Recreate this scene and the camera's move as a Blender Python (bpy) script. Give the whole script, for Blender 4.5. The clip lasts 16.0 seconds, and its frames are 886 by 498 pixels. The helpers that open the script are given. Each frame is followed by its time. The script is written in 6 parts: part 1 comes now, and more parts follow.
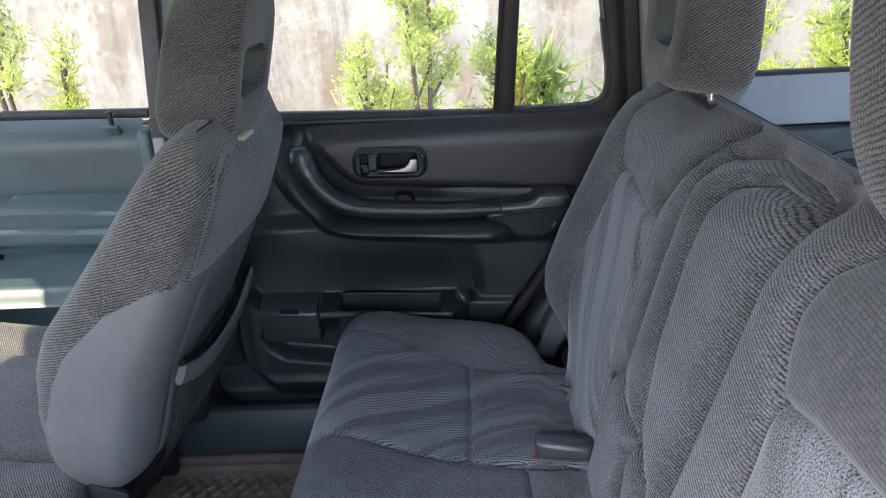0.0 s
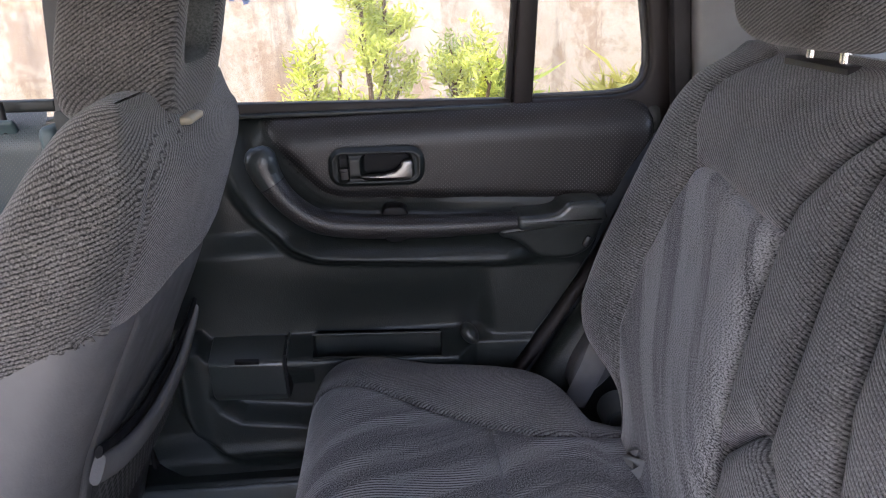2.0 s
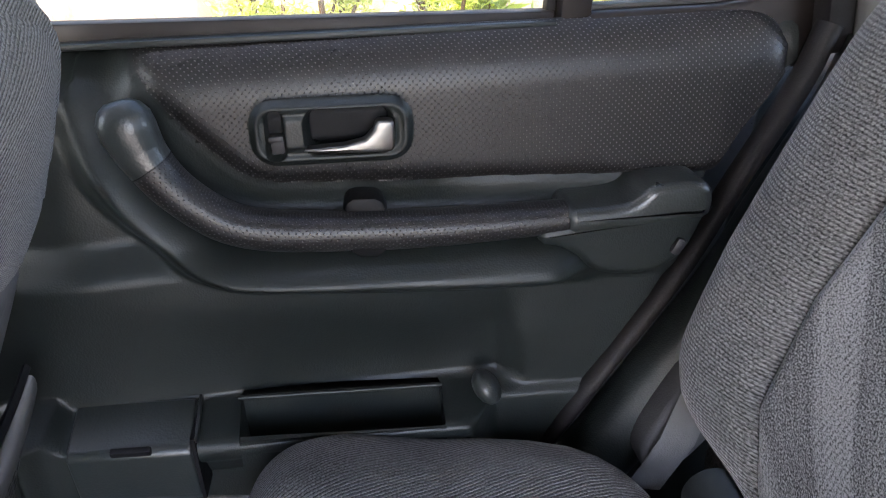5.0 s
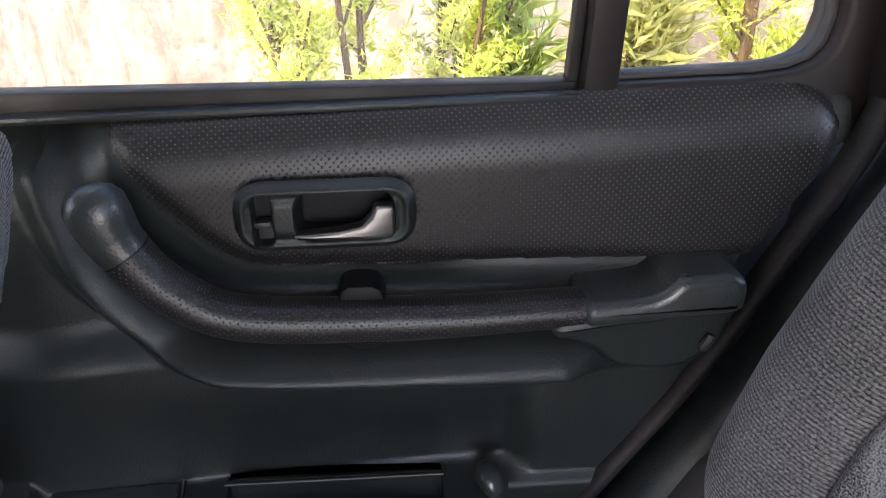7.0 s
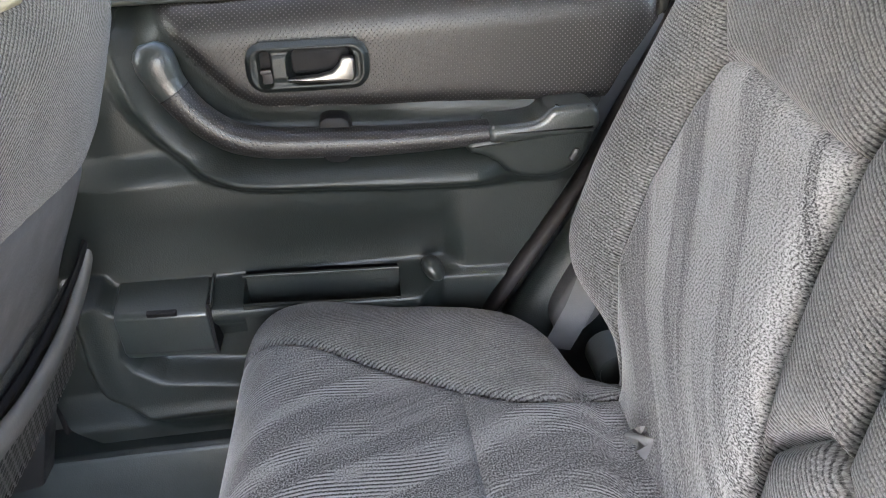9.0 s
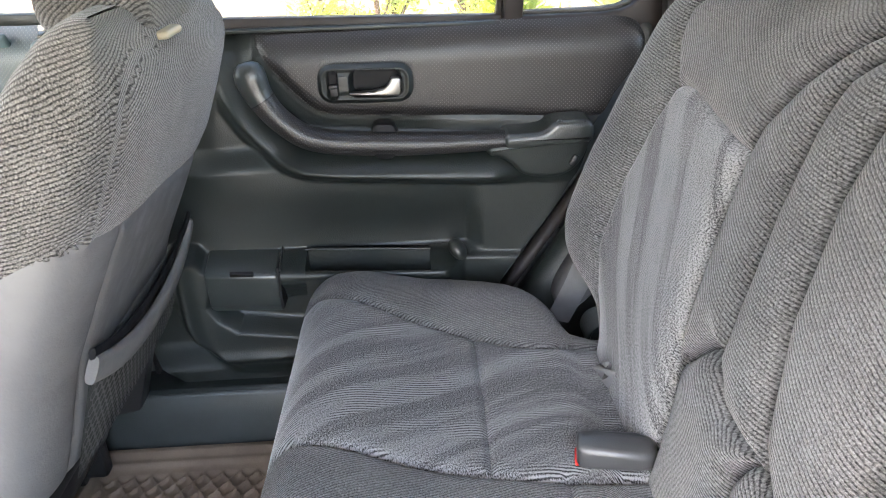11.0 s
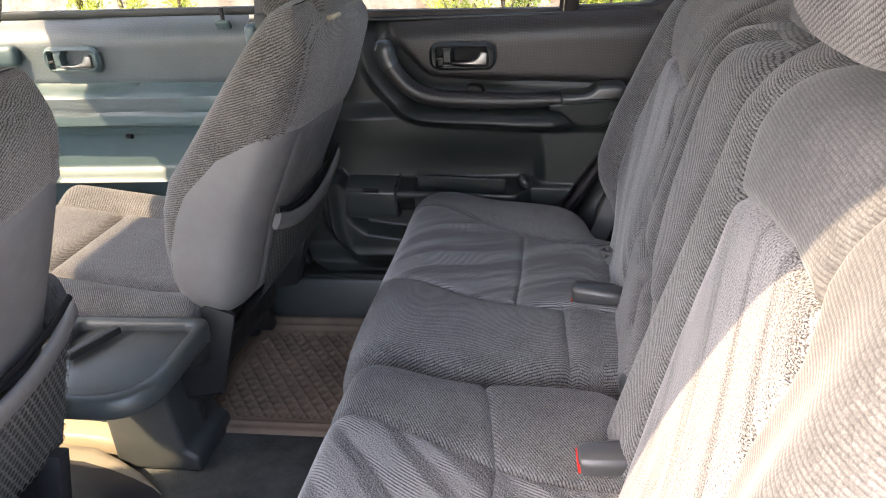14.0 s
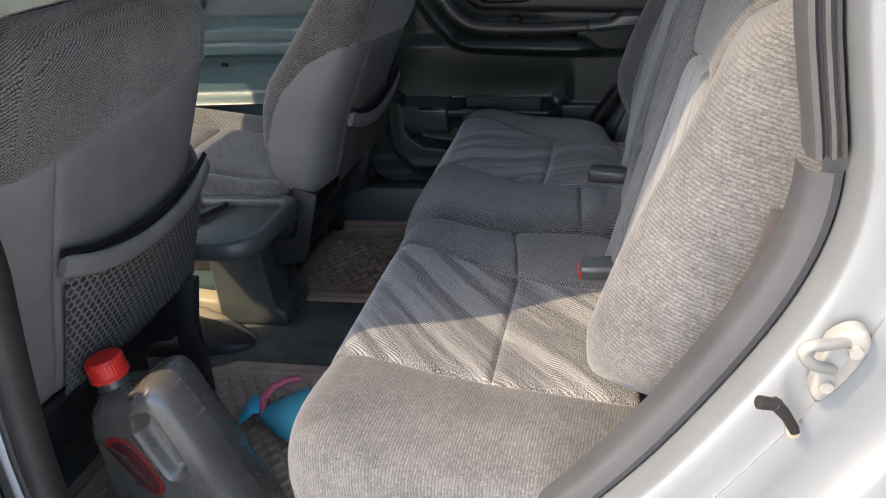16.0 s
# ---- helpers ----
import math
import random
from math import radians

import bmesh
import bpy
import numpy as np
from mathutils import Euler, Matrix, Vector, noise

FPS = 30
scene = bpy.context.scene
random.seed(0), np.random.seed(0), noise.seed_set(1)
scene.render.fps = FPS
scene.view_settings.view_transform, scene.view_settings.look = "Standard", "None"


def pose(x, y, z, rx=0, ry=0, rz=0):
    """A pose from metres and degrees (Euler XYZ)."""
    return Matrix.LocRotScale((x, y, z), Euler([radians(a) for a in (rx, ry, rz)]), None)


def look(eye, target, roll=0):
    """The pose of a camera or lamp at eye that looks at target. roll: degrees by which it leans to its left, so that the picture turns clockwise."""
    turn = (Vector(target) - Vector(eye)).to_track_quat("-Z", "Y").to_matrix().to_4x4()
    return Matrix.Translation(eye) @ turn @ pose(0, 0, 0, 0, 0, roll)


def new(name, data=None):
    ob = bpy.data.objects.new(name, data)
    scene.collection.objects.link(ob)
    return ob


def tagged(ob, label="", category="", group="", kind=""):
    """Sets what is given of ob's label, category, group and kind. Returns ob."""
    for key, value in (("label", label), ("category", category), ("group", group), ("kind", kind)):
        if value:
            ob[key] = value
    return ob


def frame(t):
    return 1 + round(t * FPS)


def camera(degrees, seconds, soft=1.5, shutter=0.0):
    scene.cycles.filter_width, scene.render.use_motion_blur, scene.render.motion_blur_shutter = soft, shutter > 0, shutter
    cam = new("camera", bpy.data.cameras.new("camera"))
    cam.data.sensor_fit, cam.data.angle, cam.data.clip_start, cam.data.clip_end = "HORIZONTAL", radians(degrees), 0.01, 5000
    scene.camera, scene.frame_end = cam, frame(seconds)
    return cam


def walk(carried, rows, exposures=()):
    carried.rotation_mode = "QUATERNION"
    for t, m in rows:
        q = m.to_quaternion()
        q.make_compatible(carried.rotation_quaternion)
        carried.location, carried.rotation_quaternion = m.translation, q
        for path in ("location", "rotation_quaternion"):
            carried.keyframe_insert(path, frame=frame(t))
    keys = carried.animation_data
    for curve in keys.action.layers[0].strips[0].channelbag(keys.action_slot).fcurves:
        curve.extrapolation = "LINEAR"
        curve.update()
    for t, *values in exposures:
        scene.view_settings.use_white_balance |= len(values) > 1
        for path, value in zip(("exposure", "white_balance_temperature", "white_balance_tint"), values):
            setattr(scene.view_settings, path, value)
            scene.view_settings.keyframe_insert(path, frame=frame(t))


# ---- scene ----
cam = camera(61.2, 16.0, 1.05)
PATH = [
    (0, (0.069, -0.701, 1.423), (-0.01, 1.161, 0.696), -3.3),
    (0.5, (0.067, -0.658, 1.427), (0.002, 1.209, 0.713), -3.3),
    (1, (0.029, -0.589, 1.39), (0.011, 1.292, 0.712), -3.0),
    (1.5, (-0.015, -0.496, 1.347), (0.017, 1.39, 0.683), -2.8),
    (2, (-0.042, -0.403, 1.315), (0.046, 1.478, 0.642), -2.8),
    (2.5, (-0.059, -0.312, 1.296), (0.09, 1.56, 0.606), -2.6),
    (3, (-0.066, -0.238, 1.286), (0.122, 1.62, 0.571), -2.5),
    (3.5, (-0.074, -0.151, 1.273), (0.136, 1.687, 0.514), -2.5),
    (6, (-0.03, 0.132, 1.242), (0.117, 1.911, 0.34), -2.5),
    (6.5, (-0.02, 0.15, 1.288), (0.113, 1.928, 0.382), -2.1),
    (7, (-0.031, 0.157, 1.305), (0.096, 1.926, 0.382), -2.2),
    (7.5, (-0.024, 0.092, 1.282), (0.111, 1.846, 0.329), -2.8),
    (8, (-0.011, -0.018, 1.258), (0.125, 1.727, 0.291), -3.3),
    (8.5, (-0.007, -0.105, 1.265), (0.143, 1.64, 0.299), -3.4),
    (9, (-0.013, -0.184, 1.276), (0.134, 1.571, 0.328), -3.5),
    (9.5, (-0.022, -0.254, 1.281), (0.112, 1.517, 0.362), -3.5),
    (12, (0.047, -0.57, 1.333), (-0.038, 1.235, 0.476), -3.0),
    (12.5, (0.081, -0.661, 1.329), (-0.073, 1.14, 0.475), -3.5),
    (13, (0.11, -0.745, 1.34), (-0.098, 1.05, 0.484), -3.8),
    (13.5, (0.123, -0.806, 1.362), (-0.14, 0.981, 0.504), -4.2),
    (14, (0.139, -0.907, 1.366), (-0.189, 0.875, 0.519), -4.3),
    (14.5, (0.18, -1.034, 1.371), (-0.224, 0.731, 0.522), -4.7),
    (15, (0.196, -1.105, 1.363), (-0.249, 0.643, 0.498), -5.0),
    (15.5, (0.207, -1.187, 1.344), (-0.253, 0.551, 0.466), -5.2),
    (16, (0.213, -1.262, 1.332), (-0.246, 0.469, 0.441), -5.5),
]
EXPOSURES = [(0.0, 3.40, 6100, 13), (1.5, 3.40, 6800, 24), (2.5, 3.70, 6700, 22), (3.5, 3.79, 6900, 26), (6.0, 4.70, 6900, 14), (6.5, 4.41, 7100, 17), (7.0, 3.98, 7000, 21), (8.0, 4.30, 7100, 12), (8.5, 5.14, 7200, 14), (9.0, 5.14, 7500, 14), (12.0, 4.42, 7200, 11), (12.5, 4.17, 7200, 9), (13.0, 4.13, 7300, 14), (14.0, 3.75, 7300, 18), (14.5, 3.37, 7300, 18), (15.0, 3.22, 6900, 17), (16.0, 2.72, 6800, 12)]
walk(cam, [(t, look(eye, target, roll)) for t, eye, target, roll in PATH], EXPOSURES)

# ---- world, sun ----
SUN_EL, SUN_AZ = 48.0, 224.0          # azimuth of the sun, anticlockwise from +x
world = bpy.data.worlds.new("sky")
scene.world = world
world.use_nodes = True
wn = world.node_tree
sky = wn.nodes.new("ShaderNodeTexSky")
sky.sky_type = "NISHITA"
sky.sun_disc = False
sky.sun_elevation = radians(SUN_EL)
sky.sun_rotation = radians(90 - SUN_AZ)
sky.dust_density = 2.0
wn.nodes["Background"].inputs[1].default_value = 0.15
wn.links.new(sky.outputs[0], wn.nodes["Background"].inputs[0])
sun = new("sun", bpy.data.lights.new("sun", "SUN"))
sun.data.energy, sun.data.angle, sun.data.color = 1.42, radians(0.6), (1.0, 0.81, 0.55)
SUN_DIR = Vector((math.cos(radians(SUN_AZ)) * math.cos(radians(SUN_EL)), math.sin(radians(SUN_AZ)) * math.cos(radians(SUN_EL)), math.sin(radians(SUN_EL))))
sun.matrix_world = look(SUN_DIR * 20, (0, 0, 0))


# ---- helpers for building ----
def empty(name, label, category, at=(0, 0, 0), group="", kind=""):
    ob = new(name)
    ob.location = at
    ob.empty_display_size = 0.05
    return tagged(ob, label, category, group, kind)


def under(ob, parent, label=""):
    if parent is not None:
        ob.parent = parent
        m = Matrix.Translation(parent.location)
        p = parent.parent
        while p is not None:
            m = Matrix.Translation(p.location) @ m
            p = p.parent
        if parent.type == "EMPTY":
            ob.matrix_parent_inverse = m.inverted()
    return tagged(ob, label)


def finish(me, material, sharp=40):
    me.materials.append(material)
    me.polygons.foreach_set("use_smooth", [True] * len(me.polygons))
    me.set_sharp_from_angle(angle=radians(sharp))


def part(name, bm, material, parent=None, label="", sharp=40):
    me = bpy.data.meshes.new(name)
    bmesh.ops.recalc_face_normals(bm, faces=bm.faces)
    bm.to_mesh(me)
    bm.free()
    finish(me, material, sharp)
    return under(new(name, me), parent, label)


def sheet(name, verts, faces, material, parent=None, label="", uv=None, sharp=60):
    me = bpy.data.meshes.new(name)
    me.from_pydata([tuple(v) for v in verts], [], [tuple(int(i) for i in f) for f in faces])
    if uv is not None:
        layer = me.uv_layers.new(name="UVMap")
        idx = np.empty(len(me.loops), dtype=np.int32)
        me.loops.foreach_get("vertex_index", idx)
        layer.data.foreach_set("uv", np.asarray(uv, dtype=np.float32)[idx].ravel())
    finish(me, material, sharp)
    return under(new(name, me), parent, label)


def rbox(size, at=(0, 0, 0), bevel=0.005, turn=None, segments=2, bm=None):
    bm = bm or bmesh.new()
    made = bmesh.ops.create_cube(bm, size=1.0)["verts"]
    bmesh.ops.scale(bm, vec=size, verts=made)
    if bevel:
        edges = {e for v in made for e in v.link_edges}
        made = bmesh.ops.bevel(bm, geom=list(edges), offset=min(bevel, min(size) * 0.49), segments=segments, affect="EDGES", profile=0.5)["verts"]
        made = list({v for v in made} | {v for e in edges if e.is_valid for v in e.verts})
    m = Matrix.Translation(at) @ (turn or Matrix())
    bmesh.ops.transform(bm, matrix=m, verts=[v for v in made if v.is_valid])
    return bm


def prism(points, lo, hi, axis="y", bevel=0.003, segments=2):
    """An extruded outline. axis y: points are (x, z); axis z: (x, y); axis x: (y, z)."""
    bm = bmesh.new()
    place = {"y": lambda a, b, c: (a, c, b), "z": lambda a, b, c: (a, b, c), "x": lambda a, b, c: (c, a, b)}[axis]
    low = [bm.verts.new(place(a, b, lo)) for a, b in points]
    high = [bm.verts.new(place(a, b, hi)) for a, b in points]
    n = len(points)
    bm.faces.new(low)
    bm.faces.new(high[::-1])
    for i in range(n):
        bm.faces.new((low[i], high[i], high[(i + 1) % n], low[(i + 1) % n]))
    bmesh.ops.recalc_face_normals(bm, faces=bm.faces)
    if bevel:
        rim = [e for e in bm.edges if len(e.link_faces) == 2 and e.calc_face_angle(0) > 0.5]
        bmesh.ops.bevel(bm, geom=rim, offset=bevel, segments=segments, affect="EDGES", profile=0.5)
    return bm


def spline(points, n):
    """n points on a smooth curve through the given ones."""
    p = np.array(points, dtype=float)
    q = np.vstack([2 * p[0] - p[1], p, 2 * p[-1] - p[-2]])
    out = []
    for t in np.linspace(0, len(p) - 1, n):
        i = min(int(t), len(p) - 2)
        f = t - i
        a, b, c, d = q[i:i + 4]
        out.append(0.5 * (2 * b + (c - a) * f + (2 * a - 5 * b + 4 * c - d) * f * f + (3 * b - a - 3 * c + d) * f ** 3))
    return np.array(out)


def sweep(path, radii, normal=(0, 1, 0), sides=14, power=2.0, closed_ends=True):
    """A body swept along a path: radii are (along the path's side, along normal) at each point. Returns verts, faces, uv."""
    path, nrm = np.array(path), np.array(normal, float)
    verts, uv, run = [], [], 0.0
    for i, p in enumerate(path):
        t = path[min(i + 1, len(path) - 1)] - path[max(i - 1, 0)]
        t /= np.linalg.norm(t)
        nn = nrm - t * (nrm @ t)
        nn /= np.linalg.norm(nn)
        side = np.cross(t, nn)
        if i:
            run += np.linalg.norm(p - path[i - 1])
        ra, rb = radii[i] if hasattr(radii[0], "__len__") else (radii[i], radii[i])
        for k in range(sides):
            a = 2 * math.pi * k / sides
            c, s = math.cos(a), math.sin(a)
            verts.append(p + side * ra * np.sign(c) * abs(c) ** (2 / power) + nn * rb * np.sign(s) * abs(s) ** (2 / power))
            uv.append((run, a * (ra + rb) / 2))
    faces = []
    for i in range(len(path) - 1):
        for k in range(sides):
            a, b = i * sides + k, i * sides + (k + 1) % sides
            faces.append((a, b, b + sides, a + sides))
    if closed_ends:
        faces.append(tuple(range(sides))[::-1])
        faces.append(tuple(range(len(verts) - sides, len(verts))))
    return np.array(verts), faces, np.array(uv)


def tube(name, path, radii, material, parent=None, label="", normal=(0, 1, 0), sides=12, power=2.0):
    if not hasattr(radii, "__len__"):
        radii = [radii] * len(path)
    v, f, uv = sweep(path, radii, normal, sides, power)
    return sheet(name, v, f, material, parent, label, uv, 50)


def sstep(x, a, b):
    t = np.clip((np.asarray(x, float) - a) / (b - a), 0, 1)
    return t * t * (3 - 2 * t)


def seam_distance(u, v, seams):
    """Distance of points to the nearest of the seam lines, and the nearest place on it."""
    best = np.full(len(u), 9.0)
    at = np.stack([u, v], 1).copy()
    p = np.stack([u, v], 1)
    for line in seams:
        q = np.array(line, float)
        for a, b in zip(q[:-1], q[1:]):
            d = b - a
            k = np.clip(((p - a) @ d) / (d @ d), 0, 1)
            c = a + k[:, None] * d
            dist = np.hypot(*(p - c).T)
            near = dist < best
            best[near], at[near] = dist[near], c[near]
    return best, at


def inside(poly, x, y):
    """Whether points lie inside a polygon."""
    hit = np.zeros(len(x), bool)
    q = list(poly)
    for (x1, y1), (x2, y2) in zip(q, q[1:] + q[:1]):
        cross = (y1 > y) != (y2 > y)
        with np.errstate(divide="ignore", invalid="ignore"):
            hit ^= cross & (x < (x2 - x1) * (y - y1) / (y2 - y1 + 1e-12) + x1)
    return hit


def split_parts(parent, verts, faces, uv, keys, looks, sharp=60):
    """One mesh for each key of the faces. looks: key -> (name, material, label)."""
    made = {}
    faces = np.array(faces)
    keys = np.array(keys)
    for key, (name, material, label) in looks.items():
        mine = faces[keys == key]
        if not len(mine):
            continue
        used, flat = np.unique(mine, return_inverse=True)
        made[key] = sheet(name, verts[used], flat.reshape(mine.shape), material, parent, label, uv[used], sharp)
    return made


def cut_quads(f, near):
    """Quads into triangles, along the diagonal whose ends both lie on a seam."""
    other = near[f[:, 1]] & near[f[:, 3]] & ~(near[f[:, 0]] & near[f[:, 2]])
    p, q = f[~other], f[other]
    return np.concatenate([p[:, [0, 1, 2]], p[:, [0, 2, 3]], q[:, [0, 1, 3]], q[:, [1, 2, 3]]])


def relief(parent, x0, x1, z0, z1, cell, height, seams, region, looks, place, sharp=60):
    """A moulded panel: a grid of x, z whose depth is height(x, z), cut along seam lines into parts. place maps x, depth, z to the world."""
    nx, nz = int((x1 - x0) / cell) + 1, int((z1 - z0) / cell) + 1
    gx, gz = np.meshgrid(np.linspace(x0, x1, nx), np.linspace(z0, z1, nz))
    u, v = gx.ravel(), gz.ravel()
    near = np.zeros(len(u), bool)
    if seams:
        dist, at = seam_distance(u, v, seams)
        near = dist < cell * 0.6
        u, v = np.where(near, at[:, 0], u), np.where(near, at[:, 1], v)
    w = height(u, v)
    i = np.arange(nx * nz).reshape(nz, nx)
    f = cut_quads(np.stack([i[:-1, :-1], i[:-1, 1:], i[1:, 1:], i[1:, :-1]], -1).reshape(-1, 4), near)
    keys = region(u[f].mean(1), v[f].mean(1))
    return split_parts(parent, place(u, w, v), f, np.stack([u, v], 1), keys, looks, sharp)


def pillow(parent, rows, edge0, edge1, front, rear, cap0, cap1, seams, region, bump, looks, place, count=150, power=5.0, groove=(0.005, 0.007), puff=(0.010, 0.02), corner=0.3, flank=None, deep=(), crease=(0.022, 0.026)):
    """A padded body: closed sections in (u, w) stacked along v, with seams sunk into the front and cut into parts."""
    ang = np.linspace(-math.pi / 2, 1.5 * math.pi, 721)
    cs, sn = np.cos(ang), np.sin(ang)
    ex, ez = np.sign(cs) * np.abs(cs) ** (2 / power), np.sign(sn) * np.abs(sn) ** (2 / power)
    U, W, V, S = [], [], [], []
    for v in rows:
        k = 1.0
        for d, r in ((v - rows[0], cap0), (rows[-1] - v, cap1)):
            if d < r:
                k = min(k, math.sqrt(max(0.0, 1 - ((r - d) / r) ** 2)))
        k = max(k, 0.04)
        lo, hi, f, r = edge0(v), edge1(v), front(v), rear(v)
        mid, half = (lo + hi) / 2, (hi - lo) / 2
        wm, b = (f + r) / 2, (f - r) / 2 * k
        half -= (1 - k) * corner * b / max(k, 0.04) if k > 0.5 else (1 - k) * corner * (f - r) / 2
        x, y = mid + half * ex, wm + b * ez
        run = np.concatenate([[0], np.cumsum(np.hypot(np.diff(x), np.diff(y)))])
        want = np.linspace(0, run[-1], count + 1)[:-1]
        U.append(np.interp(want, run, x))
        W.append(np.interp(want, run, y))
        V.append(np.full(count, v))
        S.append(want - run[-1] / 2)
    U, W, V, S = (np.concatenate(a) for a in (U, W, V, S))
    vv = np.array(rows)
    wm = np.interp(V, vv, [(front(v) + rear(v)) / 2 for v in rows])
    hb = np.interp(V, vv, [(front(v) - rear(v)) / 2 for v in rows])
    raw = (W - wm) / hb
    face = np.clip(raw, 0, 1)
    near = np.zeros(len(U), bool)
    weight = sstep(face, 0.1, 0.75)
    cell = (rows[-1] - rows[0]) / len(rows)
    if seams:
        dist, at = seam_distance(U, V, seams)
        near = (dist < cell * 0.6) & (face > 0.2)
        U, V = np.where(near, at[:, 0], U), np.where(near, at[:, 1], V)
        dist, at = seam_distance(U, V, seams)
        W = W - weight * (puff[0] * np.exp(-dist / puff[1]) + groove[0] * np.exp(-(dist / groove[1]) ** 2))
        if deep:
            dist, at = seam_distance(U, V, deep)
            W = W - weight * crease[0] * np.exp(-dist / crease[1])
    if flank is not None:
        want = flank(V)
        side = (np.abs(raw - want) * hb < 0.0032) & (np.abs(want) < 0.9) & (np.abs(raw) < 0.93)
        W, raw, near = np.where(side, wm + hb * want, W), np.where(side, want, raw), near | side
    W = W + weight * bump(U, V)
    m, n = len(rows), count
    i = np.arange(m * n).reshape(m, n)
    j = np.roll(i, -1, 1)
    f = cut_quads(np.stack([i[:-1], j[:-1], j[1:], i[1:]], -1).reshape(-1, 4), near)
    keys = region(U[f].mean(1), V[f].mean(1), raw[f].mean(1))
    fall = [np.sqrt(np.clip(1 - np.clip((r - d) / r, 0, 1) ** 2, 0, 1)) for d, r in ((V - vv[0], cap0), (vv[-1] - V, cap1))]
    over = hb * (fall[0] - fall[1])
    return split_parts(parent, place(U, W, V), f, np.stack([S, V + over], 1), keys, looks)


# ---- materials ----
def shader(name):
    m = bpy.data.materials.new(name)
    m.use_nodes = True
    return m, m.node_tree, m.node_tree.nodes["Principled BSDF"]


class Nodes:
    """A short hand for node trees."""

    def __init__(self, tree):
        self.t = tree

    def node(self, kind, *links, **values):
        n = self.t.nodes.new("ShaderNode" + kind)
        for k, v in values.items():
            n.inputs[k].default_value = v
        for k, s in links:
            self.t.links.new(s, n.inputs[k])
        return n

    def math(self, op, a, b=None, c=None):
        n = self.t.nodes.new("ShaderNodeMath")
        n.operation = op
        for i, s in enumerate((a, b, c)):
            if s is None:
                continue
            if isinstance(s, (int, float)):
                n.inputs[i].default_value = s
            else:
                self.t.links.new(s, n.inputs[i])
        return n.outputs[0]

    def coords(self, kind="Object"):
        return self.t.nodes.new("ShaderNodeTexCoord").outputs[kind]

    def turned(self, vec, scale=(1, 1, 1), rot=(0, 0, 0)):
        n = self.node("Mapping", ("Vector", vec))
        n.inputs["Scale"].default_value = scale
        n.inputs["Rotation"].default_value = [radians(a) for a in rot]
        return n.outputs[0]

    def noise(self, vec, scale, detail=3.0, rough=0.6, distortion=0.0):
        n = self.node("TexNoise", ("Vector", vec), Scale=scale, Detail=detail, Roughness=rough, Distortion=distortion)
        return n.outputs[0]

    def ramp(self, fac, stops):
        n = self.node("ValToRGB", ("Fac", fac))
        e = n.color_ramp.elements
        while len(e) > 1:
            e.remove(e[-1])
        e[0].position, e[0].color = stops[0][0], (*stops[0][1], 1)
        for pos, col in stops[1:]:
            e.new(pos).color = (*col, 1)
        return n.outputs[0]

    def mix(self, fac, a, b, blend="MIX"):
        n = self.t.nodes.new("ShaderNodeMix")
        n.data_type, n.blend_type = "RGBA", blend
        for sock, s in ((n.inputs[0], fac), (n.inputs[6], a), (n.inputs[7], b)):
            if isinstance(s, (int, float)):
                sock.default_value = s
            elif isinstance(s, tuple):
                sock.default_value = (*s, 1)
            else:
                self.t.links.new(s, sock)
        return n.outputs[2]

    def bump(self, height, distance, strength=1.0, under=None):
        n = self.node("Bump", ("Height", height), Distance=distance, Strength=strength)
        if under is not None:
            self.t.links.new(under, n.inputs["Normal"])
        return n.outputs[0]

    def to(self, socket, target):
        self.t.links.new(socket, target)


